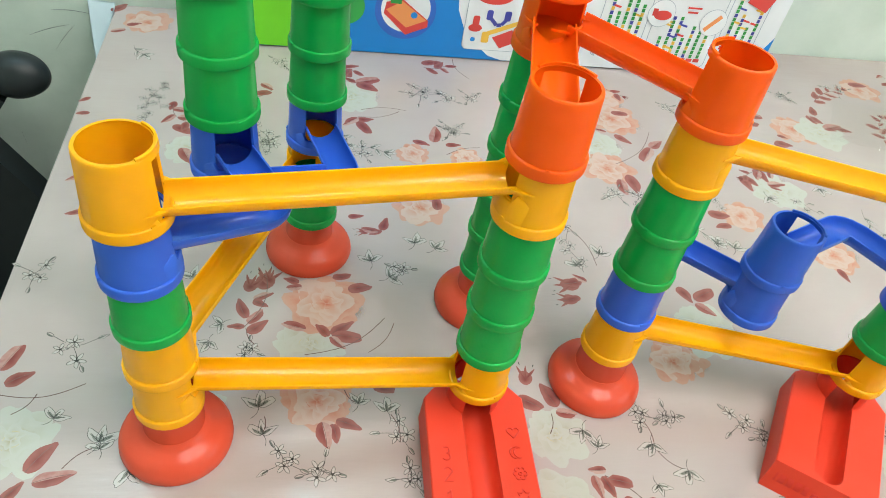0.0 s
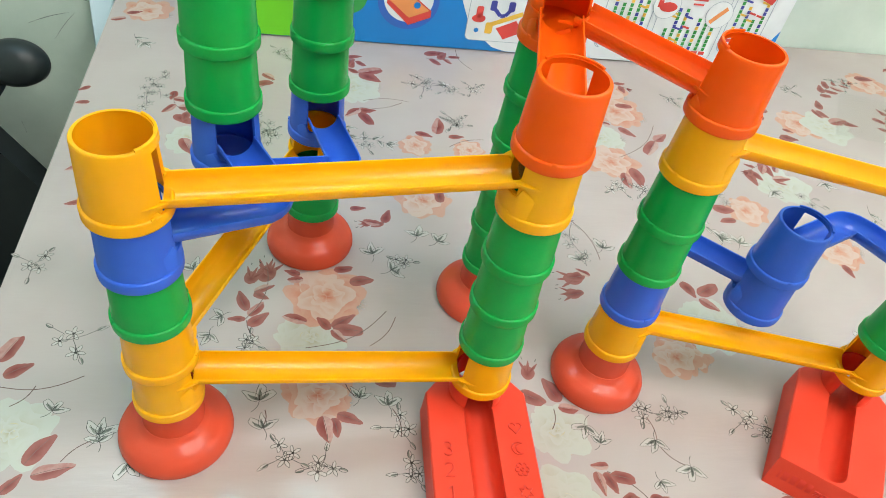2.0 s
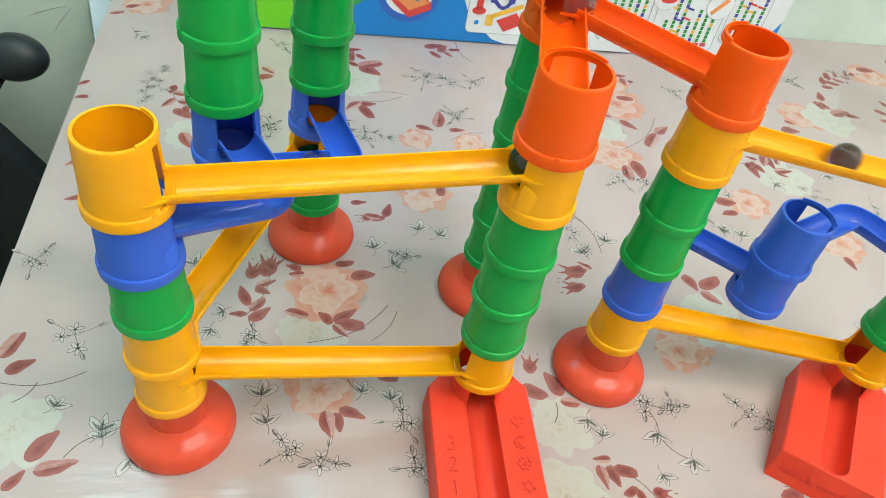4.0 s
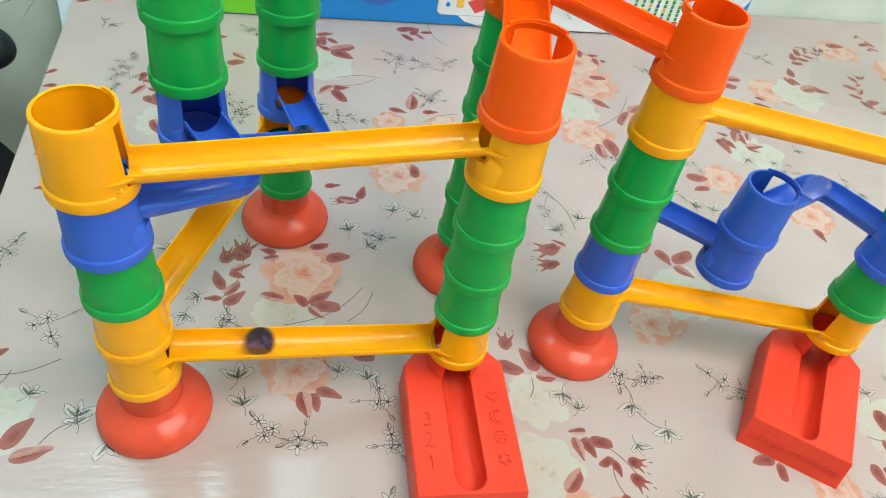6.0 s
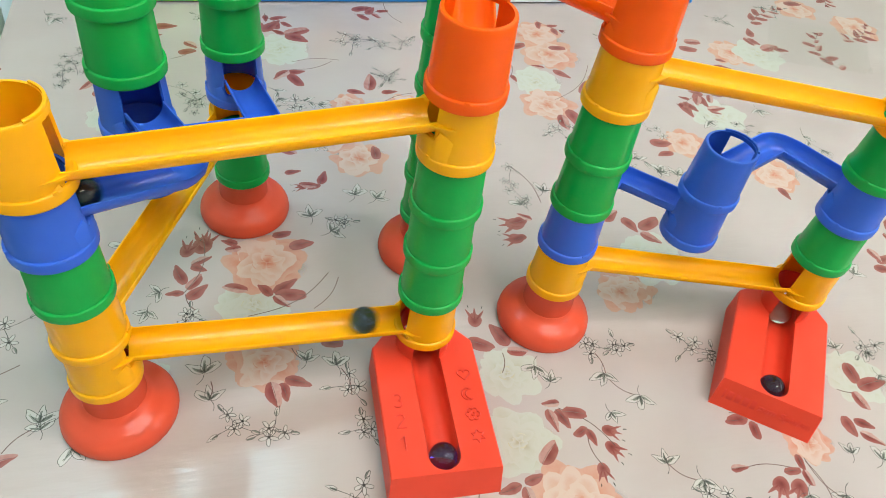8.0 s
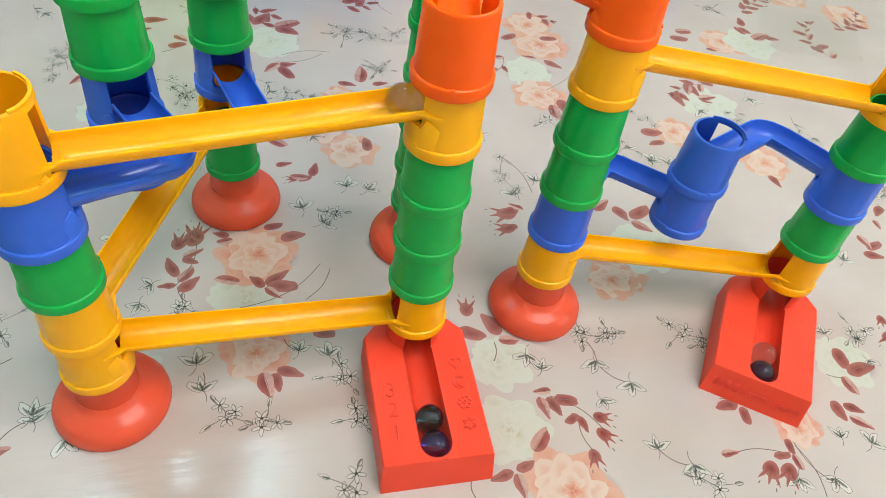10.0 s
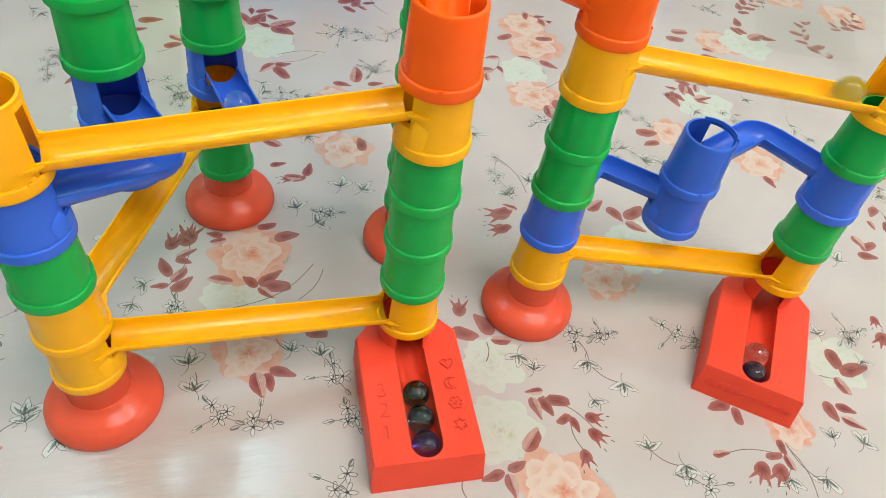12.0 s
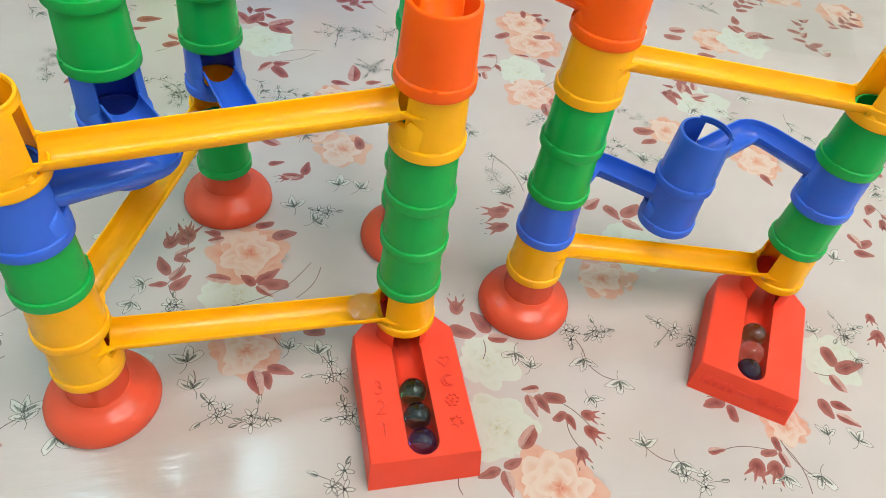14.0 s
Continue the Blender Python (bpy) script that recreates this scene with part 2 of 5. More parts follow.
def trough_sweep(bm, pts, seg=12, depth=0.0072, radius=TROUGH_R):
    """An open, shallow gutter along points given at its inner floor."""
    pts = [Vector(p) for p in pts]
    r, R = radius, radius + TROUGH_WALL
    inner, outer = [], []
    for i in range(seg + 1):
        a = math.pi + math.pi * i / seg
        inner.append((r * math.cos(a), depth + depth * math.sin(a)))
    for i in range(seg + 1):
        a = 2 * math.pi - math.pi * i / seg
        outer.append((R * math.cos(a), depth + (depth + TROUGH_WALL) * math.sin(a)))
    inner = [(-r - 0.0002, depth + 0.0005)] + inner + [(r + 0.0002, depth + 0.0005)]
    outer = [(R - 0.0002, depth + 0.0005)] + outer + [(-R + 0.0002, depth + 0.0005)]
    loop = inner + outer
    rings = []
    for i, p in enumerate(pts):
        d0 = (p - pts[i - 1]) if i else (pts[1] - p)
        d1 = (pts[i + 1] - p) if i < len(pts) - 1 else d0
        d0, d1 = Vector((d0.x, d0.y, 0)).normalized(), Vector((d1.x, d1.y, 0)).normalized()
        t = (d0 + d1).normalized()
        side = Vector((t.y, -t.x, 0))
        k = 1 / max(0.4, t.dot(d0))
        rings.append([bm.verts.new(p + side * (x * k) + Vector((0, 0, z))) for x, z in loop])
    n = len(loop)
    for a, b in zip(rings, rings[1:]):
        for i in range(n):
            j = (i + 1) % n
            bm.faces.new((a[i], a[j], b[j], b[i]))
    ni = len(inner)
    for ring in (rings[0], rings[-1]):
        for i in range(ni - 1):
            bm.faces.new((ring[i], ring[i + 1], ring[n - 2 - i], ring[n - 1 - i]))


# ---- where the towers stand: x, y, the height of the lowest collar, and the lean in x and y for each metre of height ----
Z_BASE, Z_TRAY = 0.0361, 0.0341
A = (-0.1156, -0.0042, Z_BASE, -0.011, -0.002)
B = (0.0490, 0.0431, Z_TRAY, -0.002, -0.0095)
C = (0.1315, 0.0838, Z_BASE, 0.0, 0.035)
D = (0.0494, 0.1374, Z_BASE, 0.0, 0.0)
E_ = (-0.0776, 0.1627, Z_BASE, 0.0265, -0.039)
G = (0.3008, 0.0939, Z_TRAY, -0.038, 0.0096)
F_ = (-0.1040, 0.0759, Z_BASE + 0.0015, 0.002, -0.003)
H = (0.2137, 0.1061, Z_TRAY, -0.006, 0.003)


def level(tower, k):
    """The foot of a tower's k-th piece."""
    z = tower[2] + k * PITCH
    return Vector((tower[0] + tower[3] * z, tower[1] + tower[4] * z, z))


def ang(a, b):
    return math.atan2(b[1] - a[1], b[0] - a[0])


SLOT = math.asin(TROUGH_R / R_TUBE)


def gusset(bm, cx, cy, z, a0, sgn):
    """A small tapering fin that carries the gutter's rim on round the cup."""
    rows = []
    for i in range(6):
        t = i / 5
        a = a0 + sgn * (SLOT * 0.95 + 0.62 * t)
        r1 = R_TUBE + 0.0030 * (1 - t) ** 1.5 + 0.0002
        rows.append([bm.verts.new((cx + r * math.cos(a), cy + r * math.sin(a), zz)) for r, zz in ((R_TUBE - 0.0006, z), (r1, z), (r1, z + 0.0012), (R_TUBE - 0.0006, z + 0.0012))])
    for a, b in zip(rows, rows[1:]):
        for i in range(4):
            j = (i + 1) % 4
            bm.faces.new((a[i], a[j], b[j], b[i]))
    bm.faces.new(rows[0])
    bm.faces.new(rows[-1][::-1])


def ramp_piece(name, start, ends, mat, label, category, group, drop=0.0127, hi=0.0173, open_top=False, radius=TROUGH_R, depth=0.0072):
    """A cup with one or more straight gutters that end in cups of their own."""
    slot = math.asin(min(0.95, radius / R_TUBE))
    th = thing(name, Matrix.Translation(start), label, category, group)
    bm = bmesh.new()
    cup_shell(bm, slots=[(ang(start, e), slot, hi - 0.0005, PITCH + SPIGOT - 0.0030) for e in ends])
    cup = part("start_cup", bm, mat, th)
    collar(cup, mat)
    for e in ends:
        bulge(cup, mat, 0.0, 0.0, 0.0, hi, ang(start, e))
    if len(ends) > 1:
        bm = bmesh.new()
        revolve(bm, [(0.0, hi + 0.0012), (0.006, hi + 0.0008), (0.0150, hi - 0.0006), (0.0150, hi - 0.0020), (0.0, hi - 0.0008)], 40)
        part("cup_floor", bm, mat, cup)
    for e in ends:
        d = e - start
        z_end = d.z + hi - drop
        bm = bmesh.new()
        cup_shell(bm, d.x, d.y, d.z, slots=[(ang(e, start), slot, hi - drop - 0.0005, PITCH + SPIGOT - 0.0030)])
        cup = part("end_cup", bm, mat, th)
        collar(cup, mat, d.x, d.y, d.z)
        bulge(cup, mat, d.x, d.y, d.z, hi - drop, ang(e, start))
        if open_top:
            rim_step(cup, mat, d.x, d.y, d.z + PITCH + SPIGOT, ang(e, start), 0.95)
        flat = Vector((d.x, d.y, 0))
        L = flat.length
        u = flat / L
        bm = bmesh.new()
        p0 = u * (R_TUBE - 0.003) + Vector((0, 0, hi))
        p1 = u * (L - R_TUBE + 0.003) + Vector((0, 0, z_end))
        trough_sweep(bm, [p0.lerp(p1, i / 8) for i in range(9)], depth=depth, radius=radius)
        gutter = part("gutter", bm, mat, th)
        for cx, cy, cz, a0 in ((0.0, 0.0, hi, math.atan2(u.y, u.x)), (d.x, d.y, z_end, math.atan2(-u.y, -u.x))):
            for sgn in (1, -1):
                bm = bmesh.new()
                gusset(bm, cx, cy, cz + 0.0060, a0, sgn)
                part("fin", bm, mat, gutter)
    return th


def elbow_point(a, b, side, out=0.040):
    mid = (Vector(a[:2]) + Vector(b[:2])) / 2
    d = (Vector(b[:2]) - Vector(a[:2])).normalized()
    n = Vector((d.y, -d.x)) * side
    return mid + n * out


def elbow_piece(start, end, side, label, open_top=False, out=0.040):
    """Two cups joined by a gutter that bends in the middle."""
    th = thing("elbow_track", Matrix.Translation(start), label, "marble track", "blue elbow tracks")
    hi, lo = 0.0145, 0.0115
    k = elbow_point(start, end, side, out)
    k = Vector((k.x - start.x, k.y - start.y, 0))
    d = end - start
    e2 = Vector((d.x, d.y, 0))
    bm = bmesh.new()
    cup_shell(bm, slots=[(math.atan2(k.y, k.x), SLOT, hi - 0.0005, PITCH + SPIGOT - 0.0030)])
    cup = part("start_cup", bm, BLUE, th)
    collar(cup, BLUE)
    bulge(cup, BLUE, 0.0, 0.0, 0.0, hi, math.atan2(k.y, k.x))
    bm = bmesh.new()
    w = k - e2
    cup_shell(bm, d.x, d.y, d.z, slots=[(math.atan2(w.y, w.x), SLOT * 1.2, lo - 0.0015, PITCH + SPIGOT - 0.0028)])
    cup = part("end_cup", bm, BLUE, th)
    collar(cup, BLUE, d.x, d.y, d.z)
    bulge(cup, BLUE, d.x, d.y, d.z, lo, math.atan2(w.y, w.x))
    if open_top:
        rim_step(cup, BLUE, d.x, d.y, d.z + PITCH + SPIGOT, math.atan2(w.y, w.x), 0.95)
    bm = bmesh.new()
    z1 = d.z + lo
    zm = (hi + z1) / 2
    a0 = k.normalized() * (R_TUBE - 0.003)
    b0 = e2 + w.normalized() * (R_TUBE - 0.003)
    r1 = k - k.normalized() * 0.010
    r2 = k + (e2 - k).normalized() * 0.010
    pts = [a0 + Vector((0, 0, hi)), r1 + Vector((0, 0, zm + 0.0004))]
    for i in range(1, 6):
        t = i / 6
        pts.append((r1 * (1 - t) ** 2 + k * 2 * t * (1 - t) + r2 * t * t) + Vector((0, 0, zm)))
    pts += [r2 + Vector((0, 0, zm - 0.0004)), b0 + Vector((0, 0, z1))]
    trough_sweep(bm, pts, depth=0.0085)
    part("bent_gutter", bm, BLUE, th)
    return th


def tube(at, mat, label, group):
    th = thing("tube", Matrix.Translation(at), label, "marble run tube", group)
    bm = bmesh.new()
    cup_shell(bm)
    part("tube_wall", bm, mat, th)
    collar(th, mat)
    return th


def base(at):
    th = thing("tower_base", Matrix.Translation((at[0], at[1], 0)), "round red plastic base with a domed foot on the tablecloth", "base", "round tower bases")
    bm = bmesh.new()
    revolve(bm, [(0.0, 0.002), (0.0285, 0.002), (0.0290, 0.0), (0.0302, 0.0006), (0.0308, 0.003), (0.0304, 0.0062), (0.0290, 0.0095), (0.0270, 0.0120), (0.0235, 0.0141), (0.0200, 0.0156),
                 (0.0178, 0.0172), (0.0166, 0.0192), (0.0150, 0.0196), (0.0, 0.0196)], 56)
    part("foot", bm, RED, th)
    bm = bmesh.new()
    revolve(bm, [(0.0145, 0.0190), (0.0163, 0.0190), (0.0157, 0.0358), (0.0155, 0.0360), (0.0155, 0.0400), (0.0150, 0.0405), (0.0140, 0.0402), (0.0136, 0.024), (0.0, 0.024)], 48)
    part("neck", bm, RED, th)
    return th


# ---- trays ----
TRAY_H, TRAY_W, TRAY_FRONT, TRAY_BACK, GROOVE = 0.0205, 0.0303, -0.0900, 0.0170, 0.0088


def groove_chord(y, front):
    """Half the groove's width at a place along it: its closed end is round."""
    d = front + GROOVE - y
    return GROOVE if d <= 0 else max(0.0006, math.sqrt(max(0.0, GROOVE ** 2 - d * d)))


def tray_floor(x, y, front):
    """Height of the tray's top at a place in its own plan."""
    z = TRAY_H
    y0 = front + GROOVE
    if y < y0:
        d = math.hypot(x, y - y0)
    else:
        d = abs(x)
    if d < GROOVE:
        z -= 0.0118 * math.sqrt(max(0.0, 1 - (d / GROOVE) ** 3))
    return z


def tray(at, yaw, label, slope, front, lip):
    th = thing("catch_tray", Matrix.Translation((at[0], at[1], 0)) @ Matrix.Rotation(yaw, 4, "Z"), label, "marble tray", "red catch trays")
    bm = bmesh.new()
    ys = [front + slope] + [lip - 0.0004] + [lip + GROOVE * (1 - math.cos(math.pi / 2 * i / 10)) for i in range(11)] + [lip + GROOVE + (-0.008 - lip - GROOVE) * i / 10 for i in range(1, 11)] + [-0.003, 0.009, TRAY_BACK]
    gx = [math.sin(math.pi / 2 * i / 12) for i in range(-12, 13)]
    rows = []

    def half(y):
        return TRAY_W if y < -0.003 else TRAY_W - (y + 0.003) * 0.85
    for y in ys:
        w, h = half(y), groove_chord(y, lip)
        xs = [-w, -w + 0.0009] + [-h - (w - 0.0009 - h) * t for t in (0.66, 0.33, 0.06)] + [h * g for g in gx] + [h + (w - 0.0009 - h) * t for t in (0.06, 0.33, 0.66)] + [w - 0.0009, w]
        row = []
        for i, x in enumerate(xs):
            edge = i in (0, len(xs) - 1)
            row.append(bm.verts.new((x, y, TRAY_H - 0.0009 if edge else tray_floor(x, y, lip))))
        rows.append(row)
    for a, b in zip(rows, rows[1:]):
        for i in range(len(a) - 1):
            bm.faces.new((a[i], a[i + 1], b[i + 1], b[i]))
    out = [r[0] for r in reversed(rows)] + rows[0][1:] + [r[-1] for r in rows[1:]] + list(reversed(rows[-1][1:-1]))
    foot = []
    for v in out:
        s = 1.022 if slope < 0.004 else 1.03
        y = v.co.y - slope if v.co.y < front + slope + 1e-5 else v.co.y
        foot.append(bm.verts.new((v.co.x * s, y - 0.0006, 0.0)))
    n = len(out)
    for i in range(n):
        j = (i + 1) % n
        bm.faces.new((out[i], foot[i], foot[j], out[j]))
    part("tray_body", bm, TRAY_RED, th, smooth=32)
    bm = bmesh.new()
    revolve(bm, [(0.0161, TRAY_H - 0.0006), (0.0157, Z_TRAY - 0.0005), (0.0155, Z_TRAY), (0.0155, Z_TRAY + 0.0038), (0.0150, Z_TRAY + 0.0043), (0.0140, Z_TRAY + 0.004), (0.0140, TRAY_H - 0.0006)], 48)
    # the mouth, towards the groove, stays open
    doomed = [f for f in bm.faces if f.calc_center_median().y < 0 and abs(f.calc_center_median().x) < GROOVE]
    bmesh.ops.delete(bm, geom=doomed, context="FACES")
    part("socket", bm, TRAY_RED, th)
    return th


TRAY_FRONT_2, SLOPE_1, SLOPE_2 = -0.0885, 0.0045, 0.0055
LIP_1, LIP_2 = TRAY_FRONT + SLOPE_1 + 0.0016, TRAY_FRONT_2 + SLOPE_2 + 0.0016
TRAY_YAW_1, TRAY_YAW_2 = radians(10.2), radians(-24.0)
TRAY_G = (G[0] - 0.003, G[1])
tray_one = tray(B, TRAY_YAW_1, "red plastic catch tray with numbers and signs embossed beside its groove", SLOPE_1, TRAY_FRONT, LIP_1)
tray_two = tray(TRAY_G, TRAY_YAW_2, "red plastic catch tray with raised lettering on its sloping front", SLOPE_2, TRAY_FRONT_2, LIP_2)

for at in (A, C, D, E_):
    base(at)

# ---- tower pieces ----
RAMP_LABEL = "long yellow plastic marble ramp with a cup at each end"
for a, ka, b, kb in ((A, 0, B, 0), (B, 4, A, 4), (E_, 1, A, 1), (C, 0, G, 0), (C, 4, G, 4)):
    ramp_piece("marble_ramp", level(a, ka), [level(b, kb)], YELLOW, RAMP_LABEL, "marble ramp", "yellow ramps", open_top=(ka == 4))
ramp_piece("forked_ramp", level(D, 5), [level(B, 5), level(C, 5)], ORANGE, "orange-red plastic forked ramp feeding two towers", "marble ramp", "", drop=0.004, hi=0.0125, open_top=True, radius=0.0100, depth=0.0098)
AF = elbow_piece(level(A, 3), level(F_, 3), 1, "blue plastic elbow track between two cups, hung on the yellow tower", out=0.046)
FE = elbow_piece(level(F_, 2), level(E_, 2), 1, "blue plastic elbow track joining two green-topped towers", out=0.046)
GH = elbow_piece(level(G, 2), level(H, 2), 1, "blue plastic elbow track carrying a hanging pair of cups", open_top=True)
HC = elbow_piece(level(H, 1), level(C, 1), 1, "blue plastic elbow track under the hanging blue cup")
GREEN_LABEL = "green plastic marble run tube with a raised collar"
for tower, ks in ((A, (2,)), (B, (1, 2, 3)), (C, (2, 3)), (D, (0, 1, 2, 3, 4)), (E_, (0, 3, 4, 5, 6)), (F_, (4, 5, 6, 7)), (G, (1, 3))):
    for k in ks:
        tube(level(tower, k), GREEN, GREEN_LABEL, "green tubes")
for k in (6, 7, 8):
    tube(level(D, k), ORANGE, "orange-red plastic tube on top of a dark green tower", "orange tubes")

# ---- table, cloth, walls ----
def uv_matrix(z=0.0):
    return Matrix.Translation((0, 0, z)) @ Matrix.Rotation(THETA, 4, "Z")


bm = bmesh.new()
box(bm, -0.2305, 1.30, -0.62, 0.532, -0.03, -0.0012, None, 0.002)
table = thing("table", uv_matrix(), "table covered by a floral oilcloth", "table")
part("tabletop", bm, plain("table_wood", (0.30, 0.18, 0.10)), table)
for u in (-0.19, 1.25):
    for v in (-0.57, 0.48):
        bm = bmesh.new()
        box(bm, u - 0.03, u + 0.03, v - 0.03, v + 0.03, -0.75, -0.03, None, 0.004)
        part("leg", bm, bpy.data.materials["table_wood"], table)
cloth = thing("tablecloth", uv_matrix(), "pale pink glossy oilcloth printed with roses, leaves and sprigs", "tablecloth")
bm = bmesh.new()
box(bm, -0.2325, 1.302, -0.622, 0.534, -0.0012, 0.0, None)
box(bm, -0.2337, -0.2325, -0.622, 0.534, -0.05, -0.0001, None)
part("sheet", bm, CLOTH, cloth, smooth=0)


def wall(name, u0, u1, v0, v1, z0, z1, mat):
    bm = bmesh.new()
    box(bm, u0, u1, v0, v1, z0, z1)
    ob = new(name, finish(name, bm, mat, 0))
    ob.matrix_basis = uv_matrix()
    return tagged(ob, kind="structure")


wall_north = tagged(wall("wall_north", -0.60, 2.0, 0.537, 0.64, -0.75, 1.75, WALL), "pale green painted plaster wall with scratches behind the table", "wall")
SCRATCH = plain("scratch_grey", (0.16, 0.20, 0.19), 0.7)
for (u0, z0), (u1, z1) in (((-0.328, -0.043), (-0.286, -0.028)), ((-0.281, -0.028), (-0.306, -0.060)), ((-0.364, -0.168), (-0.362, -0.186)), ((-0.300, -0.012), (-0.262, -0.014))):
    bm = bmesh.new()
    rows = []
    for i in range(9):
        t = i / 8
        w = 0.0006 * math.sin(math.pi * (0.05 + 0.9 * t))
        u, z = u0 + (u1 - u0) * t, z0 + (z1 - z0) * t + 0.0015 * math.sin(3 * t)
        rows.append([bm.verts.new((u, y, z + dz)) for y, dz in ((0.5372, -w), (0.5366, 0.0), (0.5372, w))])
    for a, b in zip(rows, rows[1:]):
        for i in range(2):
            bm.faces.new((a[i], a[i + 1], b[i + 1], b[i]))
    part("scratch", bm, SCRATCH, wall_north)
tagged(wall("wall_west", -0.70, -0.60, -2.2, 0.64, -0.75, 1.75, WALL), "pale green painted plaster wall with scratches", "wall")
tagged(wall("wall_east", 2.0, 2.1, -2.2, 0.64, -0.75, 1.75, WALL), "pale green painted plaster wall", "wall")
tagged(wall("wall_south", -0.70, 2.1, -2.3, -2.2, -0.75, 1.75, WALL), "pale green painted plaster wall", "wall")
FRAME_PAINT = plain("frame_paint", (0.75, 0.75, 0.72), 0.4)


def window(name, m, wide):
    """A two-light window frame standing on a wall's face, its foot at the local origin; unseen, added behind a fill
    lamp.
    """
    th = thing(name, m, "added wooden window with white painted frame, out of view behind a fill lamp", "window", kind="structure")
    w = wide / 2
    for x0, x1, z0, z1 in ((-w, -w + 0.06, 0.0, 1.3), (w - 0.06, w, 0.0, 1.3), (-w + 0.06, w - 0.06, 0.0, 0.06), (-w + 0.06, w - 0.06, 1.24, 1.3), (-0.025, 0.025, 0.06, 1.24)):
        wb = bmesh.new()
        box(wb, x0, x1, 0.002, 0.04, z0, z1)
        part("unseen_frame", wb, FRAME_PAINT, th, smooth=0)
    return th


# neither window is known; both are made up to go with the fill lamps
window("unseen_window_1", uv_matrix(0.1) @ Matrix.Translation((1.15, -2.2, 0.0)), 1.5)
window("unseen_window_2", uv_matrix(0.15) @ Matrix.Translation((2.0, -0.60, 0.0)) @ Matrix.Rotation(radians(90), 4, "Z"), 1.3)
tagged(wall("ceiling", -0.70, 2.1, -2.3, 0.64, 1.75, 1.85, CEIL), "white painted ceiling", "ceiling")
tagged(wall("floor", -0.70, 2.1, -2.3, 0.64, -0.85, -0.75, FLOOR), "brown painted floor", "floor")

# ---- printed flowers of the oilcloth: x, y, size, turn in degrees ----
ROSES_PINK_1 = [(-0.055, 0.113, 0.026, -25), (-0.044, 0.034, 0.021, -8), (0.141, -0.046, 0.027, 9), (0.175, 0.418, 0.03, -24), (0.163, 0.33, 0.025, -7), (0.283, 0.293, 0.021, 10), (0.358, 0.26, 0.023, -23), (0.377, 0.46, 0.025, -6), (0.556, 0.549, 0.029, 11), (0.032, 0.309, 0.015, -22), (-0.001, 0.231, 0.022, -5), (0.201, 0.116, 0.017, 12), (0.291, -0.0, 0.016, -21), (-0.305, 0.445, 0.024, -4), (0.165, 0.453, 0.026, 13), (0.192, 0.112, 0.019, -20), (-0.025, 0.253, 0.02, -3), (-0.016, 0.302, 0.015, 16), (0.492, 0.579, 0.025, 18)]
ROSES_WHITE_1 = [(-0.058, 0.076, 0.021, -25), (0.105, 0.037, 0.019, -8), (0.109, -0.01, 0.021, 9), (0.156, 0.365, 0.023, -24), (-0.084, 0.375, 0.025, -7), (0.329, 0.342, 0.025, 10), (0.409, 0.461, 0.027, -23), (-0.109, 0.018, 0.013, -6), (0.343, 0.053, 0.021, 11), (0.224, 0.146, 0.025, -22), (-0.201, -0.021, 0.023, -5), (-0.2, 0.254, 0.018, 12), (0.268, 0.416, 0.006, -21)]
SPRAYS_1 = [(-0.138, 0.418, 0.032, -60), (0.343, 0.374, 0.05, -155), (-0.022, 0.453, 0.024, 25), (0.135, 0.388, 0.037, -120), (0.498, 0.45, 0.07, 90), (-0.232, 0.318, 0.038, -49), (0.422, 0.531, 0.062, 41), (0.29, 0.225, 0.03, -142), (0.167, 0.482, 0.028, -33), (-0.108, 0.435, 0.022, -35), (0.451, 0.393, 0.018, -44), (0.472, 0.288, 0.024, -96), (0.443, 0.217, 0.027, -89), (0.528, 0.516, 0.06, 42)]
SPRIGS_1 = [(-0.246, 0.343, 0.056, -89), (-0.061, 0.299, 0.021, -7), (0.209, 0.226, 0.05, 58), (-0.112, 0.222, 0.022, -99), (-0.086, 0.314, 0.019, -51), (-0.071, 0.264, 0.021, -56), (-0.256, 0.326, 0.028, -54), (-0.216, 0.306, 0.021, -42), (-0.166, 0.302, 0.044, -46), (-0.223, 0.418, 0.02, -38), (-0.3, 0.398, 0.019, -41), (-0.043, 0.26, 0.02, -57), (0.123, 0.238, 0.044, -76), (0.22, 0.261, 0.032, -20), (0.242, 0.32, 0.031, -34), (0.347, 0.335, 0.025, -50), (0.409, 0.335, 0.034, -73), (0.096, 0.283, 0.016, -65), (0.456, 0.248, 0.018, -91)]
LEAVES_1 = [(-0.077, 0.128, 0.01, 169), (-0.074, 0.125, 0.005, -158), (-0.055, 0.138, 0.014, 21), (-0.042, 0.129, 0.017, 24), (-0.063, 0.088, 0.017, 173), (-0.047, 0.085, 0.013, 138), (-0.046, 0.087, 0.018, 47), (-0.046, 0.085, 0.014, -36), (-0.045, 0.086, 0.021, 5), (-0.103, 0.089, 0.018, 124), (-0.101, 0.085, 0.015, 62), (-0.102, 0.082, 0.01, -169), (-0.099, 0.077, 0.016, 52), (-0.103, 0.106, 0.014, 39), (-0.103, 0.105, 0.01, -17), (-0.03, 0.023, 0.016, -11), (-0.038, 0.02, 0.018, -68), (-0.032, 0.02, 0.013, -63), (-0.012, 0.051, 0.015, 0), (-0.104, 0.402, 0.027, 129), (-0.104, 0.402, 0.025, 64), (-0.084, 0.401, 0.014, 155), (-0.084, 0.401, 0.027, 34), (-0.083, 0.4, 0.023, -15)]
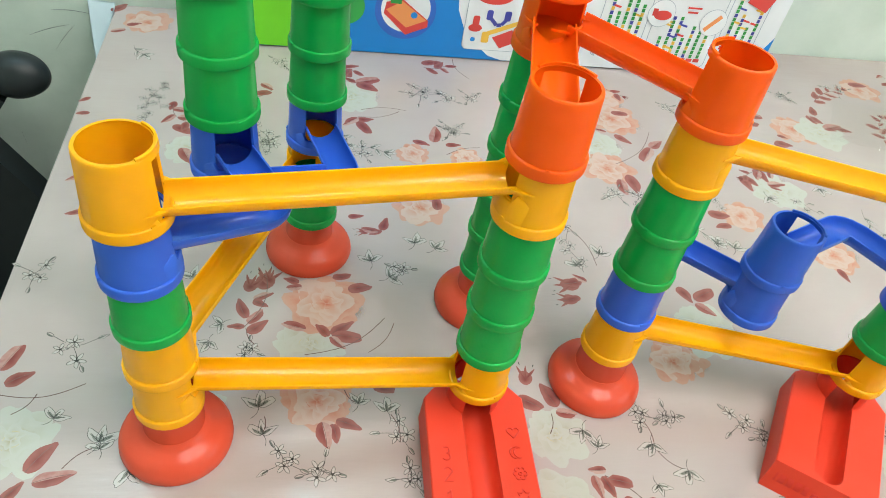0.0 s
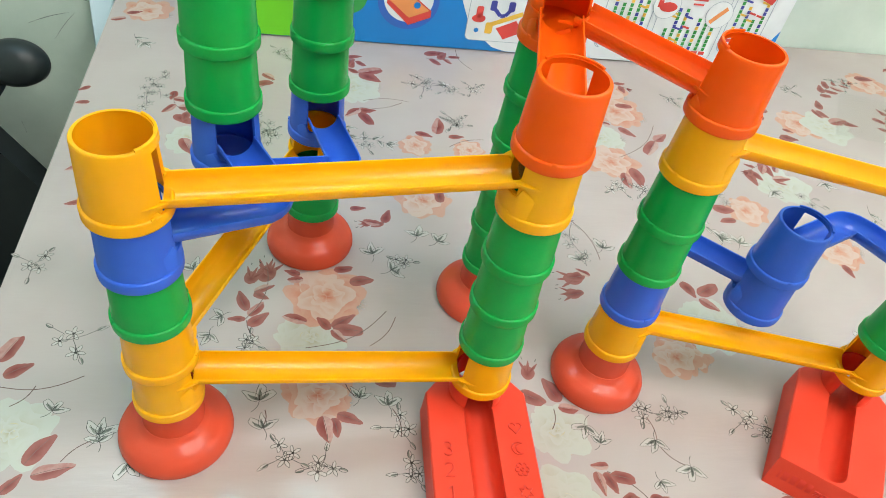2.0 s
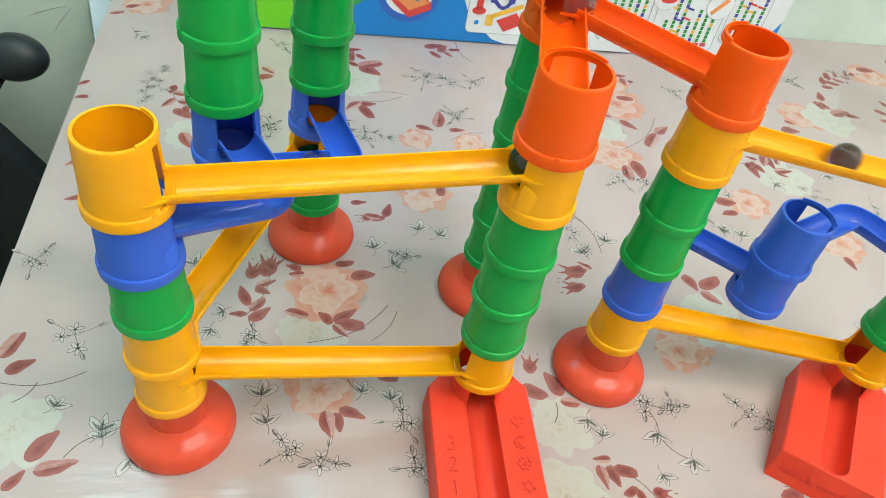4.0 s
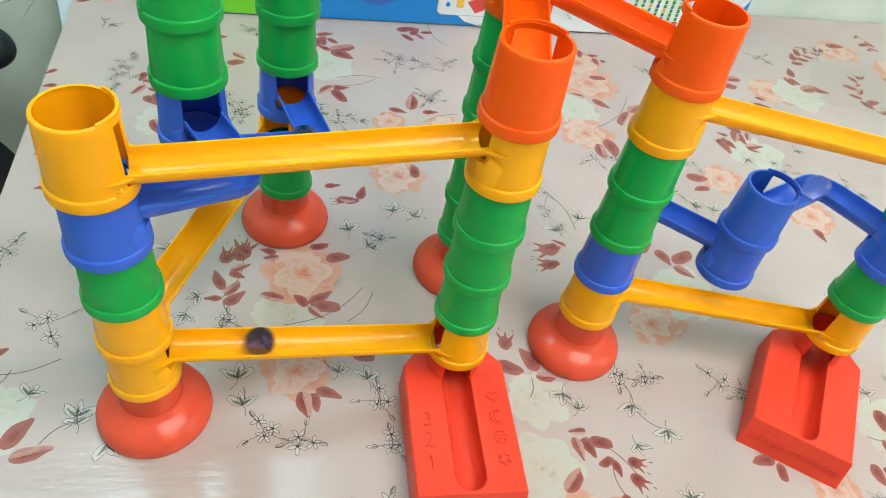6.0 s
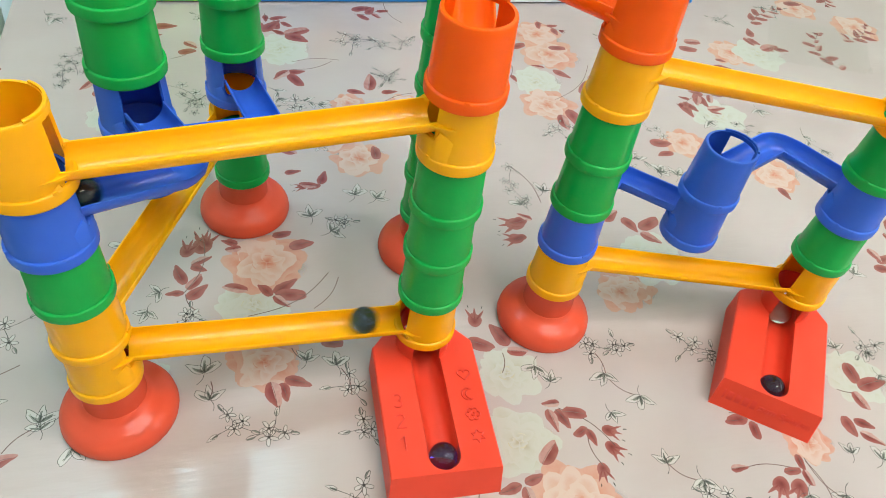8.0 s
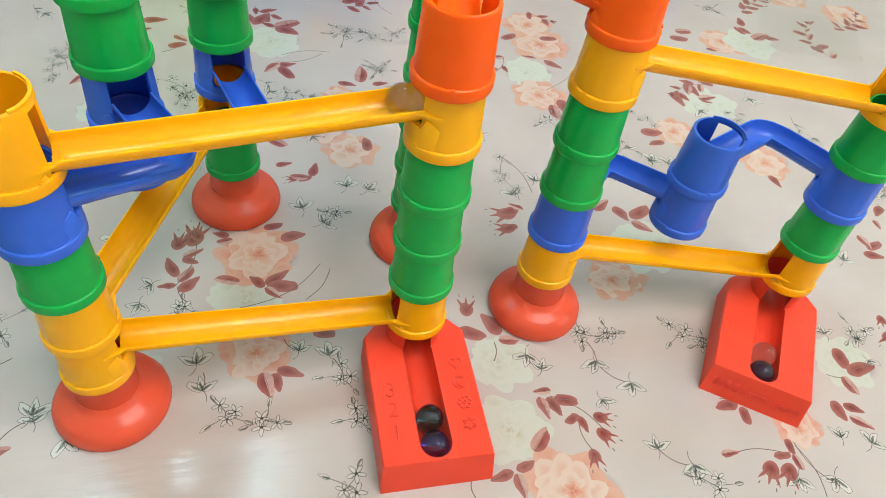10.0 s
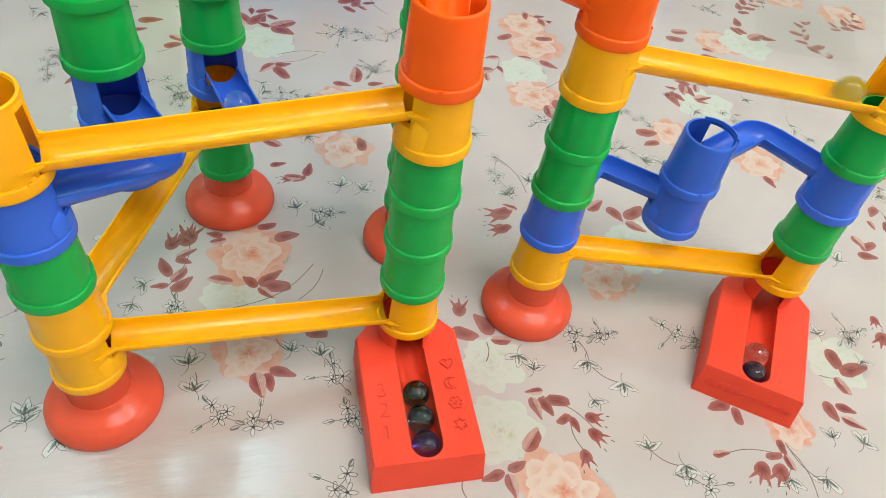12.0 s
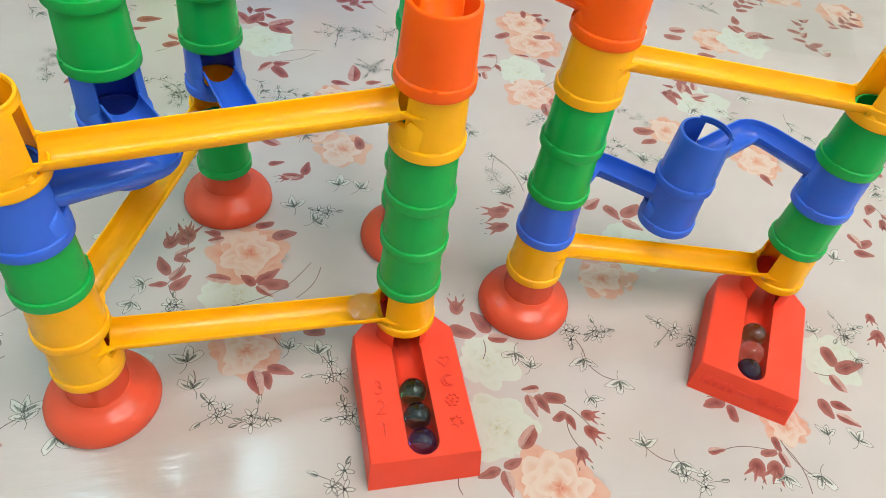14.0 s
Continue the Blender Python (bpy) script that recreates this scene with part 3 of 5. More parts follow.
LEAVES_2 = [(-0.073, 0.339, 0.016, 14), (-0.072, 0.342, 0.018, -124), (-0.071, 0.337, 0.023, -50), (-0.17, 0.352, 0.016, 27), (-0.169, 0.371, 0.015, -28), (-0.202, 0.39, 0.021, 17), (-0.202, 0.374, 0.012, 20), (0.001, 0.324, 0.025, 90), (-0.018, 0.321, 0.016, -7), (0.012, 0.323, 0.014, 17), (-0.066, 0.237, 0.018, -29), (0.013, 0.231, 0.017, 100), (-0.056, 0.205, 0.012, 20), (-0.03, 0.194, 0.014, 180), (-0.028, 0.196, 0.011, -139), (-0.028, 0.196, 0.015, 82), (0.136, 0.018, 0.01, -169), (0.133, 0.013, 0.014, -56), (0.137, 0.012, 0.016, -4), (0.128, 0.013, 0.015, -70), (0.151, 0.002, 0.01, -143), (0.151, 0.001, 0.01, -66), (0.121, -0.023, 0.018, 56), (0.11, -0.035, 0.012, 24)]
LEAVES_3 = [(0.108, -0.036, 0.014, -155), (0.11, -0.037, 0.015, -74), (0.107, 0.058, 0.019, 122), (0.08, 0.06, 0.019, -16), (0.106, 0.054, 0.014, 0), (0.341, 0.063, 0.018, -84), (0.342, 0.043, 0.023, 20), (0.337, 0.04, 0.015, -70), (0.322, 0.021, 0.015, -79), (0.328, 0.018, 0.013, -18), (0.329, 0.01, 0.015, -32), (0.256, 0.015, 0.016, -169), (0.258, 0.013, 0.013, -86), (0.235, -0.02, 0.01, 11), (0.268, -0.02, 0.012, 9), (0.28, -0.008, 0.009, -84), (0.281, -0.018, 0.009, -77), (0.314, 0.374, 0.022, -66), (0.298, 0.356, 0.017, -40), (0.321, 0.349, 0.019, 18), (0.251, 0.289, 0.02, 0), (0.27, 0.277, 0.016, -162), (0.19, 0.183, 0.018, 41), (0.207, 0.188, 0.017, -54)]
LEAVES_4 = [(0.219, 0.177, 0.023, 38), (0.219, 0.173, 0.017, -33), (0.128, 0.159, 0.017, -156), (0.13, 0.177, 0.017, -156), (0.134, 0.177, 0.012, 156), (0.356, 0.243, 0.015, -70), (0.136, 0.421, 0.019, 36), (0.167, 0.391, 0.014, 172), (0.175, 0.389, 0.019, -35), (0.407, 0.495, 0.016, -50), (0.416, 0.473, 0.025, 32), (0.431, 0.478, 0.017, -3), (0.349, 0.428, 0.018, -3), (-0.229, 0.021, 0.021, 82), (-0.222, 0.012, 0.016, 45), (-0.185, -0.038, 0.021, 71), (-0.179, -0.043, 0.021, 25), (-0.189, -0.055, 0.013, 63), (-0.245, 0.163, 0.011, -146), (-0.263, 0.201, 0.009, -131), (-0.291, 0.281, 0.011, -158), (-0.221, 0.283, 0.02, -18), (-0.204, 0.255, 0.024, -52), (-0.345, 0.455, 0.021, 67)]
LEAVES_5 = [(-0.321, 0.433, 0.014, 36), (-0.33, 0.416, 0.015, 37), (-0.3, 0.303, 0.011, -124), (0.209, 0.374, 0.025, -117), (0.21, 0.377, 0.019, 51), (0.175, 0.429, 0.019, 9), (0.182, 0.326, 0.026, -72), (0.174, 0.317, 0.022, -82), (0.296, 0.356, 0.022, -72), (0.312, 0.371, 0.015, -67), (0.323, 0.347, 0.011, -15), (0.347, 0.424, 0.019, 9), (0.355, 0.443, 0.011, -15), (0.403, 0.496, 0.018, -61), (0.415, 0.477, 0.016, -11), (0.319, 0.458, 0.021, -3), (0.328, 0.472, 0.02, 9), (0.482, 0.589, 0.024, 12), (0.412, 0.499, 0.018, 81), (0.408, 0.177, 0.015, -67), (0.41, 0.162, 0.018, 29), (0.404, 0.156, 0.016, -4), (0.431, 0.197, 0.007, -82), (-0.025, 0.46, 0.021, 29)]
LEAVES_6 = [(-0.011, 0.471, 0.016, -75), (0.21, 0.377, 0.026, -111)]
BUDS_1 = [(-0.109, 0.112, 0.016, 83), (-0.1, 0.116, 0.021, 87), (0.086, 0.071, 0.015, 90), (0.16, 0.002, 0.012, -14), (0.161, -0.007, 0.013, -42), (0.156, -0.02, 0.012, -81), (0.266, -0.023, 0.016, -117), (0.277, -0.024, 0.016, -117), (0.389, 0.095, 0.011, -100), (0.39, 0.08, 0.016, -120), (0.128, 0.173, 0.02, -165), (0.126, 0.157, 0.016, -165), (-0.037, 0.193, 0.009, -159), (-0.095, 0.122, 0.014, 120)]
TREFOILS_1 = [(-0.077, 0.024, 0.013, 94), (-0.07, 0.006, 0.01, 101), (-0.019, 0.037, 0.009, 84), (-0.001, 0.035, 0.013, 99), (0.132, 0.033, 0.008, 76), (0.123, 0.043, 0.011, -100), (0.168, 0.041, 0.01, -96), (0.189, 0.026, 0.01, -96), (0.196, -0.018, 0.009, 96), (0.216, -0.028, 0.013, -90), (-0.156, -0.014, 0.012, 85), (-0.134, -0.028, 0.011, -49), (0.317, -0.005, 0.006, 81), (0.336, -0.008, 0.011, 45), (0.338, 0.075, 0.008, 83), (0.302, -0.033, 0.012, -114), (-0.117, 0.081, 0.006, -149), (-0.12, 0.065, 0.007, -98), (-0.148, 0.117, 0.013, 99), (0.279, -0.034, 0.01, -96), (0.168, 0.013, 0.006, -72), (-0.207, 0.189, 0.011, 158), (-0.186, -0.004, 0.006, 72), (-0.154, -0.018, 0.008, 104)]
TREFOILS_2 = [(0.252, 0.249, 0.019, 65), (0.266, 0.247, 0.014, 56), (0.317, 0.329, 0.011, -56), (0.375, 0.357, 0.014, -86), (-0.031, 0.161, 0.012, 110), (-0.015, 0.148, 0.011, 34), (-0.001, 0.188, 0.017, 87), (0.015, 0.186, 0.011, 49), (0.146, 0.211, 0.015, 74), (0.127, 0.193, 0.01, 119), (0.383, 0.148, 0.017, 54), (0.346, 0.16, 0.01, 84), (0.36, 0.073, 0.008, -45), (0.362, 0.054, 0.007, -82)]
STEMS_1 = [(-0.006, 0.105, 0.031, -115), (0.163, 0.059, 0.021, -73), (0.17, 0.038, 0.022, -32), (0.196, -0.018, 0.021, -29), (0.135, 0.014, 0.039, -36), (0.151, 0.001, 0.024, -75), (-0.102, 0.082, 0.048, 88), (-0.101, 0.081, 0.018, -49), (-0.073, 0.344, 0.042, 28), (0.237, -0.022, 0.037, 8), (0.284, -0.01, 0.033, -55), (0.284, -0.012, 0.033, -76), (-0.072, 0.018, 0.011, -80), (-0.029, 0.045, 0.013, -39), (0.002, 0.033, 0.02, -66), (0.103, 0.052, 0.015, -94), (0.34, 0.04, 0.014, 176), (0.259, 0.014, 0.015, 164), (0.084, -0.042, 0.01, -79), (-0.221, 0.005, 0.045, 21), (-0.209, -0.006, 0.017, 65), (-0.059, 0.067, 0.062, 42), (-0.168, -0.033, 0.02, 53), (0.212, 0.404, 0.076, -122)]
STEMS_2 = [(0.12, 0.239, 0.048, -61), (-0.071, 0.356, 0.043, 15), (0.014, 0.308, 0.036, 34), (0.006, 0.481, 0.04, -60), (-0.157, 0.362, 0.026, -129)]
# blossom clusters: x, y, reach
BLOSSOMS = [(-0.054, -0.009, 0.011), (-0.032, -0.011, 0.01), (0.008, 0.021, 0.012), (0.019, -0.007, 0.009), (0.163, 0.062, 0.009), (0.18, 0.064, 0.008), (0.231, 0.068, 0.013), (0.246, 0.061, 0.008), (0.017, -0.048, 0.012), (0.225, -0.04, 0.013), (0.362, 0.078, 0.012), (0.029, 0.411, 0.011), (-0.02, 0.407, 0.013), (0.015, 0.35, 0.013), (-0.008, 0.157, 0.008), (0.058, 0.222, 0.01), (-0.197, 0.045, 0.016), (-0.247, 0.098, 0.013), (-0.094, 0.064, 0.007), (-0.019, 0.398, 0.017), (0.006, 0.401, 0.012), (-0.06, 0.291, 0.012), (0.016, 0.345, 0.012), (0.167, 0.293, 0.012), (0.189, 0.296, 0.009), (-0.142, 0.283, 0.01), (0.385, 0.531, 0.013), (0.461, 0.569, 0.018), (0.239, 0.46, 0.009), (-0.16, 0.415, 0.012)]


def ink(name, c1, c2, scale=260.0, rough=0.14):
    """Printed ink, uneven like a watercolour, differing a little from petal to petal."""
    m, nt, b = material(name)
    co = node(nt, "ShaderNodeTexCoord")
    n1 = node(nt, "ShaderNodeTexNoise", Scale=scale, Detail=3.0)
    nt.links.new(co.outputs["Object"], n1.inputs["Vector"])
    geo = node(nt, "ShaderNodeNewGeometry")
    add = node(nt, "ShaderNodeMath")
    add.operation = "MULTIPLY_ADD"
    nt.links.new(geo.outputs["Random Per Island"], add.inputs[0])
    add.inputs[1].default_value = 0.62
    mr = node(nt, "ShaderNodeMapRange")
    mr.inputs["From Min"].default_value, mr.inputs["From Max"].default_value = 0.3, 0.7
    mr.inputs["To Min"].default_value, mr.inputs["To Max"].default_value = -0.15, 0.5
    nt.links.new(n1.outputs["Fac"], mr.inputs["Value"])
    nt.links.new(mr.outputs["Result"], add.inputs[2])
    mix = node(nt, "ShaderNodeMix")
    mix.data_type = "RGBA"
    mix.clamp_factor = True
    mix.inputs["A"].default_value, mix.inputs["B"].default_value = (*c1, 1), (*c2, 1)
    nt.links.new(add.outputs["Value"], mix.inputs["Factor"])
    nt.links.new(mix.outputs["Result"], b.inputs["Base Color"])
    b.inputs["Roughness"].default_value = rough
    return m


LAYER = [0.0]


def fan(bm, pts, z):
    LAYER[0] = (LAYER[0] + 0.0000002) % 0.00006
    z += LAYER[0]
    vs = [bm.verts.new((x, y, z)) for x, y in pts]
    bm.faces.new(vs)


def soft_fan(bm, pts, z, heart, f0=0.0):
    """A petal whose print runs from its heart (0) to its rim (1)."""
    LAYER[0] = (LAYER[0] + 0.0000002) % 0.00006
    z += LAYER[0]
    lay = bm.verts.layers.float.get("f") or bm.verts.layers.float.new("f")
    c = bm.verts.new((heart[0], heart[1], z))
    c[lay] = f0
    rings = []
    for k in (0.45, 0.8, 1.0):
        ring = []
        for x, y in pts:
            v = bm.verts.new((heart[0] + (x - heart[0]) * k, heart[1] + (y - heart[1]) * k, z))
            v[lay] = f0 + (1 - f0) * k
            ring.append(v)
        rings.append(ring)
    n = len(pts)
    for i in range(n):
        j = (i + 1) % n
        bm.faces.new((c, rings[0][i], rings[0][j]))
        for a, b in zip(rings, rings[1:]):
            bm.faces.new((a[i], b[i], b[j], a[j]))


def soft_ink(name, heart, mid, rim, fade, scale=190.0):
    """Watercolour print: deeper at the heart of a petal, paler outwards, its edge melting into the cloth."""
    m, nt, b = material(name)
    at = node(nt, "ShaderNodeAttribute")
    at.attribute_name = "f"
    co = node(nt, "ShaderNodeTexCoord")
    n1 = node(nt, "ShaderNodeTexNoise", Scale=scale, Detail=4.0)
    nt.links.new(co.outputs["Object"], n1.inputs["Vector"])
    geo = node(nt, "ShaderNodeNewGeometry")
    s1 = node(nt, "ShaderNodeMath")
    s1.operation = "MULTIPLY_ADD"
    s1.inputs[1].default_value, s1.inputs[2].default_value = 0.7, -0.35
    nt.links.new(n1.outputs["Fac"], s1.inputs[0])
    s2 = node(nt, "ShaderNodeMath")
    s2.operation = "MULTIPLY_ADD"
    s2.inputs[1].default_value = 0.30
    nt.links.new(geo.outputs["Random Per Island"], s2.inputs[0])
    nt.links.new(s1.outputs["Value"], s2.inputs[2])
    s3 = node(nt, "ShaderNodeMath")
    s3.operation = "ADD"
    nt.links.new(at.outputs["Fac"], s3.inputs[0])
    nt.links.new(s2.outputs["Value"], s3.inputs[1])
    ramp = node(nt, "ShaderNodeValToRGB")
    els = ramp.color_ramp.elements
    els[0].position, els[0].color = 0.15, (*heart, 1)
    els[1].position, els[1].color = 1.05, (*rim, 1)
    e = els.new(0.55)
    e.color = (*mid, 1)
    nt.links.new(s3.outputs["Value"], ramp.inputs["Fac"])
    nt.links.new(ramp.outputs["Color"], b.inputs["Base Color"])
    b.inputs["Roughness"].default_value = 0.14
    if not fade:
        return m
    mr = node(nt, "ShaderNodeMapRange")
    mr.interpolation_type = "SMOOTHSTEP"
    mr.inputs["From Min"].default_value, mr.inputs["From Max"].default_value = 1.0 - fade, 1.0
    mr.inputs["To Min"].default_value, mr.inputs["To Max"].default_value = 0.95, 0.0
    nt.links.new(at.outputs["Fac"], mr.inputs["Value"])
    nt.links.new(mr.outputs["Result"], b.inputs["Alpha"])
    return m


def petal_pts(cx, cy, turn, length, width, point=0.0, wob=0.08, n=14, rng=random):
    """A petal or leaf outline that starts at (cx, cy); point: how sharp its tip is."""
    ph = rng.random() * 6.28
    out = []
    for i in range(n):
        a = 2 * math.pi * i / n
        x = 0.5 - 0.5 * math.cos(a)
        y = 0.5 * math.sin(a) * (1 - point * x)
        k = 1 + wob * math.sin(3 * a + ph) * math.sin(a / 2)
        x, y = x * length * k, y * width * k
        out.append((cx + x * math.cos(turn) - y * math.sin(turn), cy + x * math.sin(turn) + y * math.cos(turn)))
    return out


def ribbon(bm, pts, w, z, closed=False):
    """A thin drawn line."""
    LAYER[0] = (LAYER[0] + 0.0000002) % 0.00006
    z += LAYER[0]
    P = [Vector(p) for p in pts]
    n = len(P)
    vs = []
    for i, p in enumerate(P):
        a = P[i - 1] if (i or closed) else p
        b = P[(i + 1) % n] if (i < n - 1 or closed) else p
        d = (b - a)
        d = d.normalized() if d.length > 1e-9 else Vector((1, 0))
        s = Vector((-d.y, d.x)) * w / 2
        vs.append((bm.verts.new((p.x + s.x, p.y + s.y, z)), bm.verts.new((p.x - s.x, p.y - s.y, z))))
    for i in range(n if closed else n - 1):
        j = (i + 1) % n
        bm.faces.new((vs[i][0], vs[i][1], vs[j][1], vs[j][0]))


def stem_pts(x, y, turn, length, bend, n=9):
    out = []
    for i in range(n):
        t = i / (n - 1)
        u, v = t * length, bend * length * math.sin(math.pi * t)
        out.append((x + u * math.cos(turn) - v * math.sin(turn), y + u * math.sin(turn) + v * math.cos(turn)))
    return out


rng = random.Random(4)
PRINT = {k: bmesh.new() for k in ("petal", "petal_pale", "white", "leaf", "leaf_pale", "stem", "paper", "line", "shade", "petal_line", "white_line", "petal_wash", "white_wash")}


def print_rose(x, y, r, turn, wash, outer, cup, line):
    """A full-blown rose: a soft wash, broad outer petals, a pale cup, a rolled heart and a few drawn folds."""
    a0 = radians(turn) + rng.uniform(-0.5, 0.5)
    soft_fan(PRINT[wash], petal_pts(x - 1.02 * r, y, 0.0, 2.04 * r, 1.75 * r, 0.0, 0.10, 28, rng), 0.00001, (x, y))
    z = 0.00002
    for ring, (num, dist, size, wide, kind) in enumerate(((7, 0.36, 0.66, 1.30, outer), (5, 0.20, 0.66, 1.30, outer), (5, 0.08, 0.62, 1.35, cup), (4, 0.02, 0.44, 1.2, cup), (3, 0.0, 0.22, 1.1, outer))):
        for i in range(num):
            a = a0 + ring * 0.9 + 2 * math.pi * i / num + rng.uniform(-0.25, 0.25)
            s = size * r * rng.uniform(0.85, 1.15)
            px, py = x + dist * r * math.cos(a), y + dist * r * 0.85 * math.sin(a)
            pts = petal_pts(px, py, a, s, s * wide * rng.uniform(0.9, 1.1), -0.25, 0.20, 20, rng)
            soft_fan(PRINT[cup if ring == 1 and i % 2 else kind], pts, z, (px + 0.12 * s * math.cos(a), py + 0.12 * s * math.sin(a)))
            z += 0.000001
    for i in range(5):
        a = a0 + i * 2.4
        d = r * (0.10 + 0.06 * i) * rng.uniform(0.9, 1.15)
        span = rng.uniform(0.5, 1.0)
        pts = [(x + d * math.cos(a + span * k / 6), y + d * 0.85 * math.sin(a + span * k / 6)) for k in range(7)]
        ribbon(PRINT[line], pts, rng.uniform(0.0003, 0.0006), 0.00006)


def print_leaf(x, y, turn, length, pale=False):
    w = length * rng.uniform(0.52, 0.70)
    pts = petal_pts(x, y, turn, length, w, 0.42, 0.07, 22, rng)
    pts = [(px + rng.uniform(-1, 1) * 0.00022, py + rng.uniform(-1, 1) * 0.00022) for px, py in pts]
    soft_fan(PRINT["leaf"], pts, 0.00009, (x + 0.4 * length * math.cos(turn), y + 0.4 * length * math.sin(turn)), 0.15)
    if pale:
        fan(PRINT["leaf_pale"], pts[:12], 0.00010)
    ribbon(PRINT["stem"], stem_pts(x, y, turn, length * 0.9, 0.04, 5), 0.0003, 0.00012)


def print_spray(x, y, size, turn):
    """Red-brown leaves and buds along a curved stem."""
    t = radians(turn)
    L = max(size, 0.020)
    bend = rng.uniform(-0.22, 0.22)
    st = stem_pts(x, y, t, L, bend)
    ribbon(PRINT["stem"], st, 0.0005, 0.00010)
    num = max(3, int(L / 0.0075))
    for i in range(num):
        p = st[min(8, int((i + 0.4) / num * 8.6))]
        side = 1 if i % 2 else -1
        ln = rng.uniform(0.0115, 0.0180) * (0.8 if i > num * 0.6 and L > 0.03 else 1.0)
        print_leaf(p[0], p[1], t + side * rng.uniform(0.5, 1.2), ln, rng.random() < 0.35)
    p = st[-1]
    if L > 0.026:
        for k in (-0.4, 0.05, 0.5):
            fan(PRINT["leaf"], petal_pts(p[0], p[1], t + k, 0.0075, 0.0028, 0.7, 0.0, 10, rng), 0.00010)
    else:
        print_leaf(p[0], p[1], t + rng.uniform(-0.3, 0.3), 0.013)


def print_blossom(x, y, r, turn):
    for i in range(5):
        a = turn + i * 2 * math.pi / 5
        pts = petal_pts(x + 0.12 * r * math.cos(a), y + 0.12 * r * math.sin(a), a, r, r * 0.48, 0.1, 0.05, 10, rng)
        fan(PRINT["paper"], pts, 0.00008)
        ribbon(PRINT["line"], pts, 0.00029, 0.00017, True)
    fan(PRINT["line"], petal_pts(x - 0.15 * r, y, 0.0, 0.34 * r, 0.34 * r, 0, 0, 8, rng), 0.00019)


def print_outline_leaf(x, y, turn, length, wide=0.5):
    pts = petal_pts(x, y, turn, length, length * wide, 0.45, 0.10, 16, rng)
    fan(PRINT["paper"], pts, 0.00008)
    ribbon(PRINT["line"], pts, 0.00026, 0.00017, True)
    ribbon(PRINT["line"], stem_pts(x, y, turn, length * 0.7, 0.05, 5), 0.00024, 0.00017)
    fan(PRINT["shade"], petal_pts(x, y, turn + 0.1, length * 0.66, length * 0.27, 0.6, 0.15, 10, rng), 0.00014)


def print_sprig(x, y, size, turn):
    """Pen-drawn sprig: little blossoms, buds, or three-leaf twigs on a thin stem."""
    t = radians(turn)
    L = max(size, 0.018)
    st = stem_pts(x, y, t, L, rng.uniform(-0.25, 0.25))
    ribbon(PRINT["line"], st, 0.0003, 0.00017)
    if rng.random() < 0.55 or L > 0.034:
        num = max(3, int(L / 0.0058))
        for i in range(num):
            p = st[min(8, int((i + 0.5) / num * 9))]
            off = (0.0055 if i % 2 else -0.0055) * rng.uniform(0.3, 1.2)
            q = (p[0] - off * math.sin(t) + rng.uniform(-0.002, 0.002), p[1] + off * math.cos(t))
            ribbon(PRINT["line"], [p, ((p[0] + q[0]) / 2 + 0.0006, (p[1] + q[1]) / 2), q], 0.0003, 0.00017)
            if rng.random() < 0.66:
                print_blossom(q[0], q[1], rng.uniform(0.0036, 0.0050), rng.random() * 6)
            else:
                pts = petal_pts(q[0], q[1], t + rng.uniform(-1, 1), 0.0055, 0.0024, 0.2, 0.0, 10, rng)
                ribbon(PRINT["line"], pts, 0.0003, 0.00017, True)
                fan(PRINT["shade"], pts[:6], 0.00014)
    else:
        for p, side in ((st[3], 1), (st[5], -1), (st[8], 0)):
            for k in (-0.9, 0.0, 0.9) if side == 0 else (side * 0.8,):
                print_outline_leaf(p[0], p[1], t + k + rng.uniform(-0.2, 0.2), rng.uniform(0.0085, 0.0115))


def print_bud(x, y, length, turn):
    """A hanging red bud with pointed sepals at its mouth."""
    t = radians(turn)
    L = max(length, 0.010)
    soft_fan(PRINT["leaf"], petal_pts(x, y, t, L * 0.75, L * 0.55, -0.3, 0.05, 16, rng), 0.00009, (x + 0.3 * L * math.cos(t), y + 0.3 * L * math.sin(t)), 0.1)
    for k in (-0.55, 0.0, 0.55):
        px, py = x + 0.45 * L * math.cos(t + 0.4 * k), y + 0.45 * L * math.sin(t + 0.4 * k)
        soft_fan(PRINT["leaf"], petal_pts(px, py, t + k, L * 0.62, L * 0.20, 0.7, 0.0, 12, rng), 0.00010, (px, py), 0.2)
    for k in (-0.3, 0.25):
        px, py = x + 1.1 * L * math.cos(t + k), y + 1.1 * L * math.sin(t + k)
        ribbon(PRINT["line"], stem_pts(px, py, t + k, 0.0022, 0.1, 4), 0.0005, 0.00017)


def print_trefoil(x, y, size, turn):
    """Three outlined leaves round one joint, shaded along their ribs."""
    L = max(0.0085, min(0.0115, size))
    t = radians(turn)
    for k in (-1.05, 0.0, 1.05):
        print_outline_leaf(x, y, t + k + rng.uniform(-0.2, 0.2), L * rng.uniform(0.8, 1.1), 0.60)
    ribbon(PRINT["line"], stem_pts(x, y, t + math.pi + rng.uniform(-0.4, 0.4), L * 0.8, 0.15, 6), 0.0003, 0.00017)


